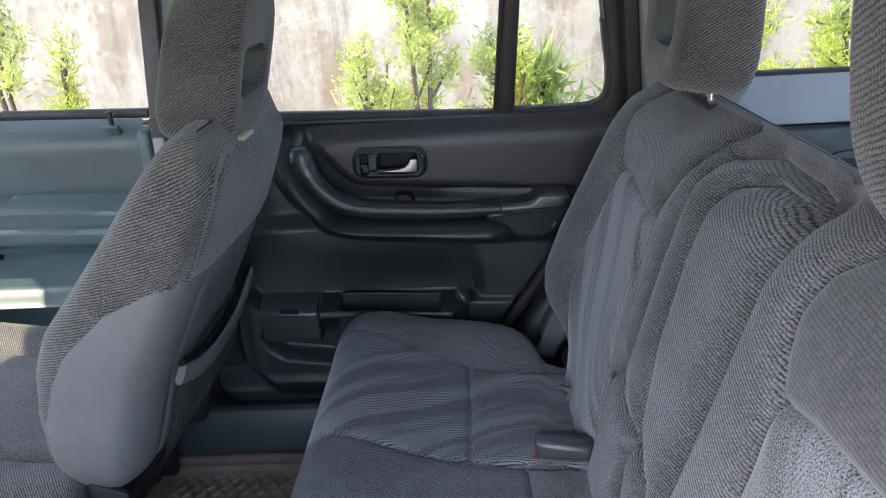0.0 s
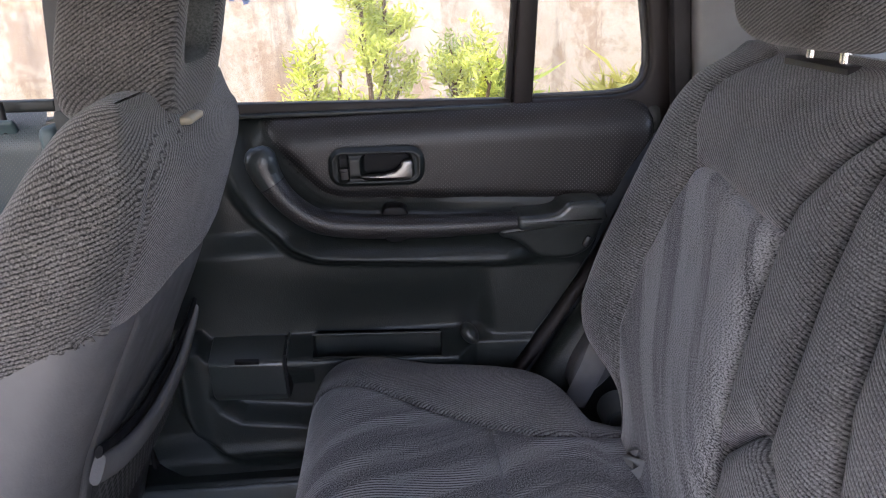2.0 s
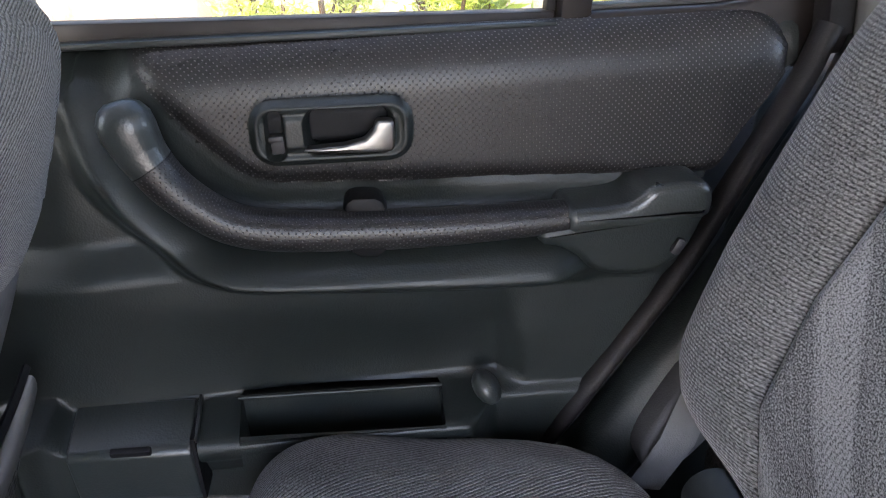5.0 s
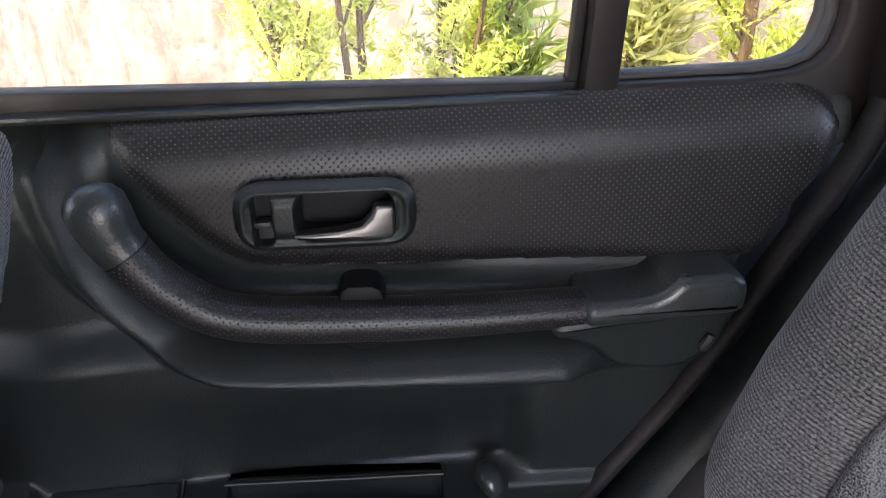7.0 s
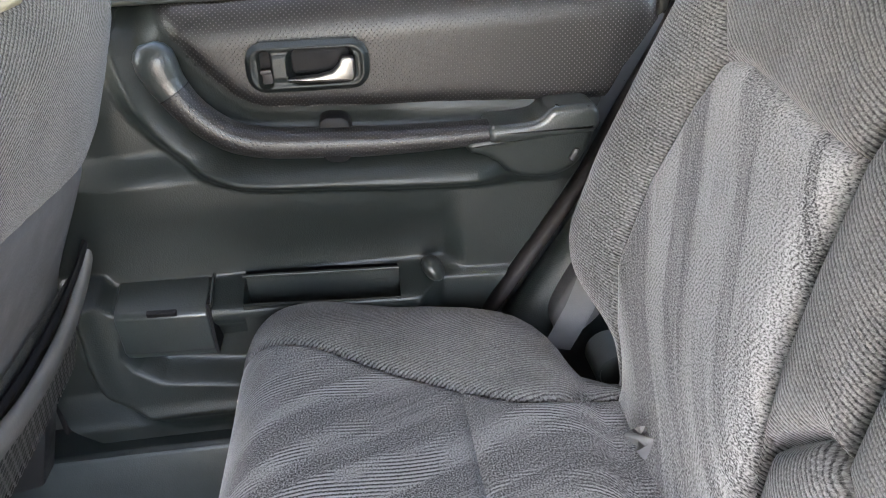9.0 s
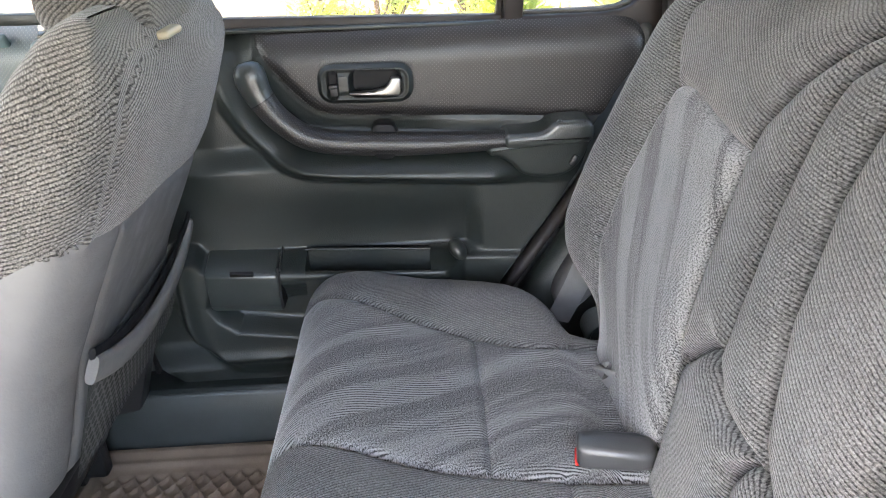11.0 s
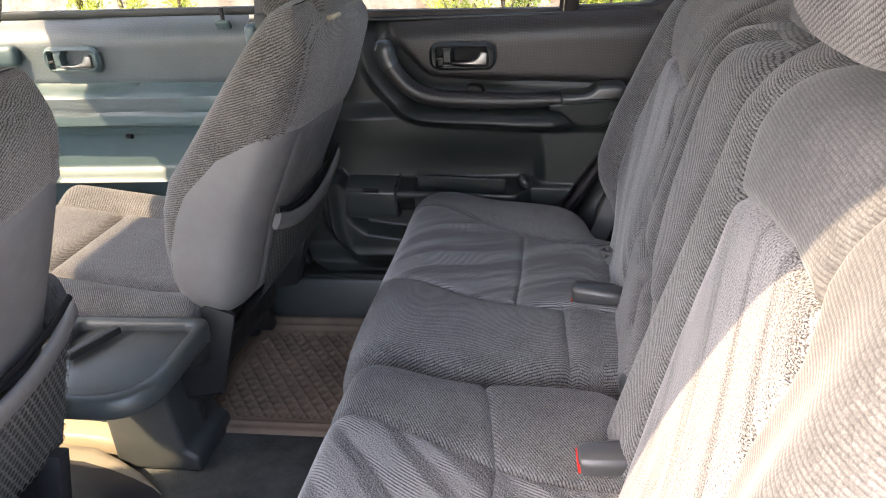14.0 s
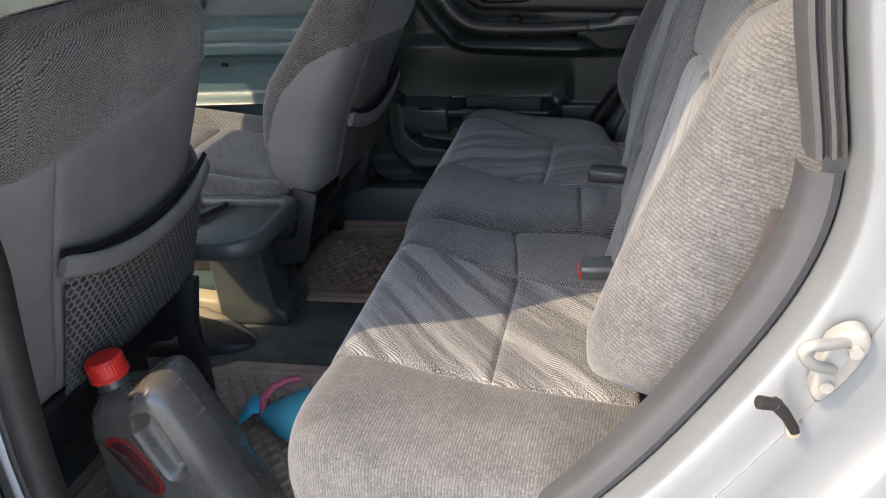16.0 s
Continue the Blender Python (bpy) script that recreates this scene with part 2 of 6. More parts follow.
def twill(name, dark, light, angle=28.0, pitch=0.0055, along=0.0050, contrast=0.7, cells=0.17, nap=1.8):
    """Ribbed velour: soft pale cells in slanting rows, with dark broken slits between the rows and a worn nap."""
    m, t, b = shader(name)
    n = Nodes(t)
    uv = n.coords("UV")
    big = n.noise(n.coords("Object"), 9.0, 4, 0.65)
    sway = n.node("TexNoise", ("Vector", uv), Scale=60.0, Detail=2.0)
    shift = n.t.nodes.new("ShaderNodeVectorMath")
    shift.operation = "MULTIPLY_ADD"
    n.to(sway.outputs["Color"], shift.inputs[0])
    shift.inputs[1].default_value = (0.004, 0.003, 0)
    n.to(n.turned(uv, (1, 1, 1), (0, 0, angle)), shift.inputs[2])
    sep = n.node("SeparateXYZ", ("Vector", shift.outputs[0]))
    row = n.math("ADD", n.math("MULTIPLY", sep.outputs[1], 1 / pitch), 4000.0)
    odd = n.math("MULTIPLY", n.math("MODULO", n.math("FLOOR", row), 2.0), 0.5)
    col = n.math("ADD", n.math("ADD", n.math("MULTIPLY", sep.outputs[0], 1 / along), odd), 4000.0)
    fx, fy = n.math("SUBTRACT", n.math("FRACT", col), 0.5), n.math("SUBTRACT", n.math("FRACT", row), 0.5)
    cell = n.t.nodes.new("ShaderNodeCombineXYZ")
    n.to(n.math("FLOOR", col), cell.inputs[0])
    n.to(n.math("FLOOR", row), cell.inputs[1])
    rnd = n.node("TexWhiteNoise", ("Vector", cell.outputs[0])).outputs[0]
    fuzz = n.noise(uv, 520.0, 2, 0.7)
    across = n.math("MULTIPLY_ADD", n.math("COSINE", n.math("MULTIPLY", fy, 2 * math.pi)), 0.5, 0.5)
    length = n.math("MULTIPLY_ADD", n.math("COSINE", n.math("MULTIPLY", fx, 2 * math.pi)), cells, 1 - cells)
    h = n.math("ADD", n.math("MULTIPLY", across, length), n.math("MULTIPLY", n.math("SUBTRACT", fuzz, 0.5), 0.7))
    tone = n.node("MapRange", ("Value", h))
    tone.interpolation_type = "SMOOTHSTEP"
    tone.inputs[1].default_value, tone.inputs[2].default_value = -0.02, 0.50
    lev = n.math("MULTIPLY_ADD", n.math("SUBTRACT", tone.outputs[0], 0.66), contrast, 0.5)
    lev = n.math("ADD", lev, n.math("ADD", n.math("MULTIPLY", n.math("SUBTRACT", fuzz, 0.5), nap), n.math("MULTIPLY", n.math("SUBTRACT", rnd, 0.5), 0.14)))
    lev = n.math("ADD", lev, n.math("MULTIPLY", n.math("SUBTRACT", big, 0.5), 0.6))
    n.to(n.ramp(lev, [(0.0, dark), (0.5, tuple(0.42 * c for c in light)), (1.0, tuple(0.95 * c for c in light))]), b.inputs["Base Color"])
    n.to(n.bump(h, 0.0019 * contrast, 0.9), b.inputs["Normal"])
    b.inputs["Roughness"].default_value = 0.95
    b.inputs["Specular IOR Level"].default_value = 0.12
    b.inputs["Sheen Weight"].default_value = 0.2
    b.inputs["Sheen Roughness"].default_value = 0.45
    return m


def striped(name, angle, pitch, dark, light, streak=0.8, slant=60, weave=0.20):
    """Cut velour with slanting streaks of darker and paler pile; the paler ones are finely ribbed in places."""
    m, t, b = shader(name)
    n = Nodes(t)
    uv = n.coords("UV")
    r = n.turned(uv, (1, 1, 1), (0, 0, angle))
    wide = n.noise(n.turned(r, (1.6, 1.1 / pitch, 1)), 1.0, 2, 0.55)
    thin = n.noise(n.turned(r, (16, 300, 1)), 1.0, 3, 0.75)
    speck = n.noise(uv, 620.0, 2, 0.7)
    patch = n.node("MapRange", ("Value", n.noise(n.turned(r, (14, 1.1 / pitch, 1)), 1.0, 1, 0.5)))
    patch.inputs[1].default_value, patch.inputs[2].default_value = 0.44, 0.58
    hatch_at = n.node("SeparateXYZ", ("Vector", n.turned(uv, (1, 1, 1), (0, 0, slant))))
    hatch = n.math("SINE", n.math("ADD", n.math("MULTIPLY", hatch_at.outputs[1], 2 * math.pi / 0.0046), n.math("MULTIPLY", speck, 1.5)))
    pale = n.node("MapRange", ("Value", wide))
    pale.inputs[1].default_value, pale.inputs[2].default_value = 0.44, 0.57
    ribbed = n.math("MULTIPLY", n.math("MULTIPLY", hatch, weave), n.math("MULTIPLY", pale.outputs[0], patch.outputs[0]))
    lev = n.math("ADD", n.math("MULTIPLY", n.math("SUBTRACT", pale.outputs[0], 0.5), streak * 0.34), n.math("MULTIPLY", n.math("SUBTRACT", thin, 0.5), streak * 0.9))
    lev = n.math("ADD", lev, n.math("ADD", n.math("MULTIPLY", n.math("SUBTRACT", speck, 0.5), 3.5), 0.46))
    lev = n.math("ADD", lev, ribbed)
    n.to(n.ramp(lev, [(0.0, dark), (0.95, light)]), b.inputs["Base Color"])
    n.to(n.bump(n.math("ADD", speck, n.math("MULTIPLY", ribbed, 1.2)), 0.0004, 0.8), b.inputs["Normal"])
    b.inputs["Roughness"].default_value = 0.95
    b.inputs["Specular IOR Level"].default_value = 0.12
    b.inputs["Sheen Weight"].default_value = 0.3
    b.inputs["Sheen Roughness"].default_value = 0.35
    return m


def plastic(name, color, rough=0.5, grain=900.0, depth=0.0004, wear=0.35, spec=0.4, leather=0):
    """Grained moulded plastic."""
    m, t, b = shader(name)
    n = Nodes(t)
    o = n.coords("Object")
    big = n.noise(o, 7.0, 4, 0.65)
    fine = n.noise(o, grain, 2, 0.6)
    if leather:
        cell = n.node("TexVoronoi", ("Vector", o), Scale=leather)
        fine = n.math("ADD", n.math("MULTIPLY", fine, 0.5), n.math("MULTIPLY", cell.outputs[0], 0.9))
    lo, hi = tuple(c * (1 - wear) for c in color), tuple(min(1, c * (1 + wear)) for c in color)
    n.to(n.ramp(big, [(0.3, lo), (0.7, hi)]), b.inputs["Base Color"])
    rr = n.node("MapRange", ("Value", n.noise(o, 23.0, 3, 0.6)))
    rr.inputs[1].default_value, rr.inputs[2].default_value = 0.3, 0.7
    rr.inputs[3].default_value, rr.inputs[4].default_value = rough * 0.85, min(1, rough * 1.2)
    n.to(rr.outputs[0], b.inputs["Roughness"])
    n.to(n.bump(fine, depth, 0.6), b.inputs["Normal"])
    b.inputs["Specular IOR Level"].default_value = spec
    return m


def perforated(name, color, pitch=0.0062):
    """Vinyl with a staggered pattern of small raised dots."""
    m, t, b = shader(name)
    n = Nodes(t)
    sep = n.node("SeparateXYZ", ("Vector", n.coords("UV")))
    row = n.math("MULTIPLY", sep.outputs[1], 1 / (pitch * 0.5))
    odd = n.math("MULTIPLY", n.math("MODULO", n.math("FLOOR", n.math("ADD", row, 1000)), 2.0), 0.5)
    fx = n.math("SUBTRACT", n.math("FRACT", n.math("ADD", n.math("MULTIPLY", sep.outputs[0], 1 / pitch), n.math("ADD", odd, 1000))), 0.5)
    fy = n.math("SUBTRACT", n.math("FRACT", n.math("ADD", row, 1000)), 0.5)
    d = n.math("SQRT", n.math("ADD", n.math("POWER", n.math("MULTIPLY", fx, 1.5), 2.0), n.math("POWER", n.math("MULTIPLY", fy, 0.75), 2.0)))
    dot = n.node("MapRange", ("Value", d))
    dot.inputs[1].default_value, dot.inputs[2].default_value = 0.08, 0.24
    o = n.coords("Object")
    grain = n.noise(o, 700.0, 2, 0.6)
    big = n.noise(o, 6.0, 3, 0.6)
    col = n.ramp(big, [(0.3, tuple(c * 0.75 for c in color)), (0.7, tuple(c * 1.2 for c in color))])
    # dots are coloured paler to paint the glints on their tips
    n.to(n.mix(n.math("MULTIPLY", n.math("SUBTRACT", 1.0, dot.outputs[0]), 0.9), col, tuple(min(0.105, c * 10) for c in color)), b.inputs["Base Color"])
    h = n.math("ADD", n.math("MULTIPLY", dot.outputs[0], -1.0), n.math("MULTIPLY", grain, 0.12))
    n.to(n.bump(h, 0.0006, 0.8), b.inputs["Normal"])
    b.inputs["Roughness"].default_value = 0.42
    b.inputs["Specular IOR Level"].default_value = 0.5
    return m


def painted(name, color, metal=0.5, rough=0.3):
    m, t, b = shader(name)
    n = Nodes(t)
    o = n.coords("Object")
    dust = n.noise(o, 5.0, 4, 0.65)
    n.to(n.ramp(dust, [(0.25, tuple(c * 0.82 for c in color)), (0.75, color)]), b.inputs["Base Color"])
    rr = n.node("MapRange", ("Value", n.noise(o, 14.0, 4, 0.7)))
    rr.inputs[3].default_value, rr.inputs[4].default_value = rough * 0.7, rough * 1.5
    n.to(rr.outputs[0], b.inputs["Roughness"])
    n.to(n.bump(n.noise(o, 300.0, 2), 0.0002, 0.3), b.inputs["Normal"])
    b.inputs["Metallic"].default_value = metal
    b.inputs["Coat Weight"].default_value = 0.5
    b.inputs["Coat Roughness"].default_value = 0.1
    return m


def metal(name, color, rough=0.15):
    m, t, b = shader(name)
    n = Nodes(t)
    b.inputs["Base Color"].default_value = (*color, 1)
    b.inputs["Metallic"].default_value = 1.0
    rr = n.node("MapRange", ("Value", n.noise(n.coords("Object"), 120.0, 4, 0.7)))
    rr.inputs[3].default_value, rr.inputs[4].default_value = rough * 0.5, rough * 2.0
    n.to(rr.outputs[0], b.inputs["Roughness"])
    return m


def carpet(name, dark, light):
    m, t, b = shader(name)
    n = Nodes(t)
    o = n.coords("Object")
    h = n.noise(o, 420.0, 3, 0.8)
    big = n.noise(o, 11.0, 4, 0.7)
    n.to(n.ramp(n.math("ADD", n.math("MULTIPLY", h, 0.6), n.math("MULTIPLY", big, 0.45)), [(0.35, dark), (0.75, light)]), b.inputs["Base Color"])
    n.to(n.bump(h, 0.003, 0.9), b.inputs["Normal"])
    b.inputs["Roughness"].default_value = 1.0
    b.inputs["Specular IOR Level"].default_value = 0.1
    return m


def glass(name, tint):
    m = bpy.data.materials.new(name)
    m.use_nodes = True
    t = m.node_tree
    t.nodes.clear()
    n = Nodes(t)
    clear = n.node("BsdfTransparent", Color=(*tint, 1))
    gloss = n.node("BsdfGlossy", Roughness=0.02)
    fres = n.node("Fresnel", IOR=1.45)
    mixer = n.node("MixShader", (1, clear.outputs[0]), (2, gloss.outputs[0]))
    amount = n.math("MULTIPLY", fres.outputs[0], 0.6)
    n.to(amount, mixer.inputs[0])
    out = n.node("OutputMaterial", ("Surface", mixer.outputs[0]))
    return m


def weathered_wall(name):
    """Old lime-washed render: pale paint flaked off to grey, with pink and rusty stains."""
    m, t, b = shader(name)
    n = Nodes(t)
    o = n.coords("Object")
    big = n.noise(o, 0.9, 5, 0.6, 0.4)
    mid = n.noise(n.turned(o, (1, 1, 0.55)), 3.1, 8, 0.72, 0.5)
    fine = n.noise(o, 22.0, 6, 0.75)
    run = n.noise(n.turned(o, (5.0, 5.0, 0.5)), 1.3, 5, 0.7, 0.3)
    base = n.ramp(big, [(0.3, (0.21, 0.155, 0.12)), (0.5, (0.27, 0.215, 0.175)), (0.7, (0.15, 0.145, 0.14))])
    flake = n.ramp(n.math("ADD", n.math("MULTIPLY", mid, 0.75), n.math("MULTIPLY", fine, 0.3)), [(0.47, (0, 0, 0)), (0.56, (1, 1, 1))])
    col = n.mix(flake, base, (0.36, 0.325, 0.295))
    stain = n.ramp(run, [(0.52, (0, 0, 0)), (0.68, (1, 1, 1))])
    col = n.mix(n.math("MULTIPLY", stain, 0.6), col, (0.11, 0.10, 0.09))
    rust = n.ramp(n.noise(o, 1.7, 4, 0.6), [(0.56, (0, 0, 0)), (0.7, (1, 1, 1))])
    col = n.mix(n.math("MULTIPLY", rust, 0.45), col, (0.22, 0.13, 0.08))
    n.to(col, b.inputs["Base Color"])
    n.to(n.bump(n.math("ADD", n.math("MULTIPLY", mid, 0.6), n.math("MULTIPLY", fine, 0.4)), 0.02, 0.6), b.inputs["Normal"])
    b.inputs["Roughness"].default_value = 0.92
    return m


def leaf(name, a, c):
    m, t, b = shader(name)
    n = Nodes(t)
    rnd = t.nodes.new("ShaderNodeNewGeometry").outputs["Random Per Island"]
    n.to(n.ramp(rnd, [(0.0, a), (0.6, c), (1.0, tuple(min(1, x * 1.5) for x in c))]), b.inputs["Base Color"])
    b.inputs["Roughness"].default_value = 0.5
    tr = n.node("BsdfTranslucent", Color=(c[0] * 2.2, c[1] * 2.0, c[2] * 1.2, 1))
    ms = n.node("MixShader", (1, b.outputs[0]), (2, tr.outputs[0]))
    ms.inputs[0].default_value = 0.35
    n.to(ms.outputs[0], t.nodes["Material Output"].inputs["Surface"])
    return m


TWILL = twill("grey_twill_velour", (0.0118, 0.0118, 0.0130), (0.1861, 0.1861, 0.1870), 24, 0.0035, 0.0044, 0.46)
TWILL_SEAT = twill("grey_twill_velour_cushion", (0.0118, 0.0118, 0.0130), (0.1861, 0.1861, 0.1870), -34, 0.0035, 0.0044, 0.54)
TWILL_SEAT_FAR = twill("grey_twill_velour_far_cushion", (0.0118, 0.0118, 0.0130), (0.1861, 0.1861, 0.1870), 66, 0.0035, 0.0044, 0.54)
KNIT = twill("grey_knit_velour", (0.0118, 0.0118, 0.0130), (0.1787, 0.1787, 0.1796), 8, 0.0033, 0.0036, 0.42, 0.3)
KNIT_NEAR = twill("grey_coarse_knit_velour", (0.0118, 0.0118, 0.0130), (0.1540, 0.1540, 0.1547), 4, 0.0038, 0.0039, 0.17, 0.22, 0.7)
COVER = twill("dark_grey_twill_cover", (0.0102, 0.0096, 0.0088), (0.1900, 0.1792, 0.1651), 30, 0.0037, 0.0044, 0.50, 0.25)
STRIPE_SEAT = striped("banded_velour_cushion", 59, 0.050, (0.0137, 0.0137, 0.0151), (0.232, 0.232, 0.234), 0.85, 80, 0.75)
STRIPE_SEAT_NEAR = striped("banded_velour_near_cushion", 134, 0.045, (0.0140, 0.0140, 0.0155), (0.225, 0.225, 0.228), 1.1, 112, 0.5)
STRIPE_BACK = striped("banded_velour_back", 58, 0.046, (0.0199, 0.0199, 0.0219), (0.240, 0.240, 0.242), 0.95, 105, 0.16)
VELOUR = twill("grey_plain_velour", (0.0159, 0.0159, 0.0175), (0.1713, 0.1713, 0.1722), 30, 0.0036, 0.0034, 0.5)
LEATHERETTE = plastic("taupe_leatherette", (0.128, 0.124, 0.121), 0.6, 260, 0.0006, 0.12, 0.3)
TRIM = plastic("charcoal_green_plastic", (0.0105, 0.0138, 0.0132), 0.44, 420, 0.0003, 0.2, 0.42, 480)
CONSOLE = plastic("grey_console_plastic", (0.042, 0.048, 0.047), 0.38, 420, 0.0005, 0.2, 0.42)
BLACK = plastic("black_plastic", (0.020, 0.020, 0.021), 0.45, 700, 0.0004, 0.3)
CAP = plastic("smooth_charcoal_plastic", (0.022, 0.026, 0.025), 0.32, 300, 0.0003, 0.2, 0.6, 400)
RUBBER = plastic("black_rubber", (0.014, 0.012, 0.012), 0.6, 300, 0.0004, 0.3, 0.3)
FRAME_DARK = plastic("dark_brown_painted_frame", (0.013, 0.0095, 0.009), 0.5, 500, 0.0002, 0.2, 0.3)
GREY_TRIM = plastic("grey_pillar_plastic", (0.150, 0.147, 0.140), 0.6, 500, 0.0005, 0.12, 0.3)
PALE_TRIM = plastic("pale_grey_trim", (0.24, 0.25, 0.262), 0.55, 500, 0.0005, 0.1, 0.3)
# front door and dashboard plastic, paler than the rear door's TRIM
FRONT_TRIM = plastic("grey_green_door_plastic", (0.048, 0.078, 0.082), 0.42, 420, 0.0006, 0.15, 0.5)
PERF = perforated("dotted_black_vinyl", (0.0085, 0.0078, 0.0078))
# Sill grey darkened to carry a shadow that nothing here casts.
FLANGE = plastic("grey_sill_plastic_shaded", (0.032, 0.033, 0.036), 0.5, 500, 0.0005, 0.15, 0.35)
# Seat velour darkened for shade under the roof lining; the brown tint is its own.
REST = twill("grey_headrest_velour_shaded", (0.0092, 0.0086, 0.0079), (0.1430, 0.1348, 0.1243), 24, 0.0040, 0.0036, 0.5)
# front door vinyl, paler than the rear door's PERF
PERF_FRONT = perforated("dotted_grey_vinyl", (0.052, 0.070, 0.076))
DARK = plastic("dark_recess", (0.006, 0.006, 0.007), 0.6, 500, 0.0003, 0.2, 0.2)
CHROME = metal("dull_chrome", (0.20, 0.195, 0.185), 0.30)
STRIKER = painted("cream_white_paint", (0.24, 0.235, 0.215), 0.25, 0.4)
STEEL = metal("bright_steel", (0.75, 0.75, 0.76), 0.12)
CARPET = carpet("dark_carpet", (0.026, 0.029, 0.028), (0.16, 0.168, 0.158))
MAT = plastic("brown_rubber_mat", (0.185, 0.135, 0.098), 0.6, 250, 0.0006, 0.25, 0.3)
# Lighter copy of MAT: its colour makes up for light missing on the near mat.
MAT_LIT = plastic("brown_rubber_mat_lit", (0.30, 0.232, 0.178), 0.6, 250, 0.0006, 0.25, 0.2)
PAINT = painted("silver_white_paint", (0.190, 0.204, 0.216), 0.5, 0.30)
HEADLINER = carpet("pale_headliner", (0.62, 0.61, 0.58), (0.78, 0.77, 0.74))
GLASS = glass("tinted_window_glass", (0.66, 0.685, 0.67))
SEAL_GREY = plastic("dusty_grey_rubber", (0.040, 0.040, 0.041), 0.6, 300, 0.0004, 0.2, 0.3)
# Beige stands for sunlight on the rail cover's black plastic.
COVER_SUNLIT = plastic("sunlit_cover_plastic", (0.20, 0.18, 0.14), 0.5, 400, 0.0003, 0.15)
CREAM = plastic("cream_plastic", (0.30, 0.26, 0.185), 0.5, 300, 0.0003, 0.1)
RED = plastic("red_plastic", (0.50, 0.022, 0.016), 0.4, 300, 0.0003, 0.1)
JUG = plastic("glossy_warm_grey_plastic", (0.060, 0.056, 0.050), 0.27, 120, 0.0001, 0.2, 0.6)
TEAL = plastic("teal_cloth", (0.05, 0.24, 0.30), 0.9, 260, 0.001, 0.15, 0.1)
PINK = plastic("pink_band", (0.42, 0.10, 0.15), 0.7, 300, 0.0005, 0.15, 0.2)
BLUE = plastic("blue_band", (0.03, 0.32, 0.50), 0.5, 300, 0.0005, 0.15, 0.3)
WALL = weathered_wall("weathered_lime_wash")
GROUND = carpet("dusty_ground", (0.34, 0.335, 0.32), (0.52, 0.51, 0.485))
BARK = carpet("bark", (0.08, 0.05, 0.03), (0.22, 0.15, 0.10))
LEAF = leaf("bright_narrow_leaves", (0.15, 0.21, 0.04), (0.40, 0.46, 0.12))
LEAF_DARK = leaf("dark_narrow_leaves", (0.085, 0.14, 0.045), (0.23, 0.30, 0.11))
GRASS = leaf("dry_grass_blades", (0.13, 0.16, 0.06), (0.30, 0.31, 0.14))
# Black plastic lightened to grey, for sun that misses the near buckle.
BUCKLE = plastic("lightened_black_plastic", (0.045, 0.045, 0.046), 0.34, 500, 0.0003, 0.25, 0.5)
BELT_COVER = plastic("grey_belt_cover", (0.044, 0.043, 0.044), 0.6, 400, 0.0004, 0.15, 0.3)
BELT = plastic("grey_webbing", (0.10, 0.10, 0.10), 0.8, 600, 0.0008, 0.2, 0.2)

# ---- outdoors ----
ground = sheet("ground", [(-120, -120, 0), (120, -120, 0), (120, 120, 0), (-120, 120, 0)], [(0, 1, 2, 3)], GROUND)
tagged(ground, "bare dusty ground under the parked car", "ground", kind="structure")
WALL_Y = 3.9
wall = part("garden_wall", rbox((26, 0.2, 2.6), (0, WALL_Y + 0.1, 1.3), 0.02), WALL)
tagged(wall, "weathered lime-washed garden wall with stains and flaked paint", "wall", kind="structure")


marks = empty("painted_marks", "faded blue brush strokes on the weathered wall", "paint marks", (-0.9, WALL_Y - 0.002, 1.3))
BLUE_PAINT = plastic("faded_blue_paint", (0.10, 0.13, 0.24), 0.9, 120, 0.001, 0.3, 0.1)
for x, z, w, h, tilt in ((-1.00, 1.335, 0.026, 0.13, 14), (-0.955, 1.350, 0.024, 0.10, -20), (-0.905, 1.335, 0.026, 0.14, 6), (-0.850, 1.320, 0.026, 0.15, -10), (-0.815, 1.325, 0.024, 0.14, 12)):
    part("stroke", rbox((w, 0.003, h), (x, WALL_Y - 0.0015, z), 0.001, pose(0, 0, 0, 0, tilt, 0)), BLUE_PAINT, marks)


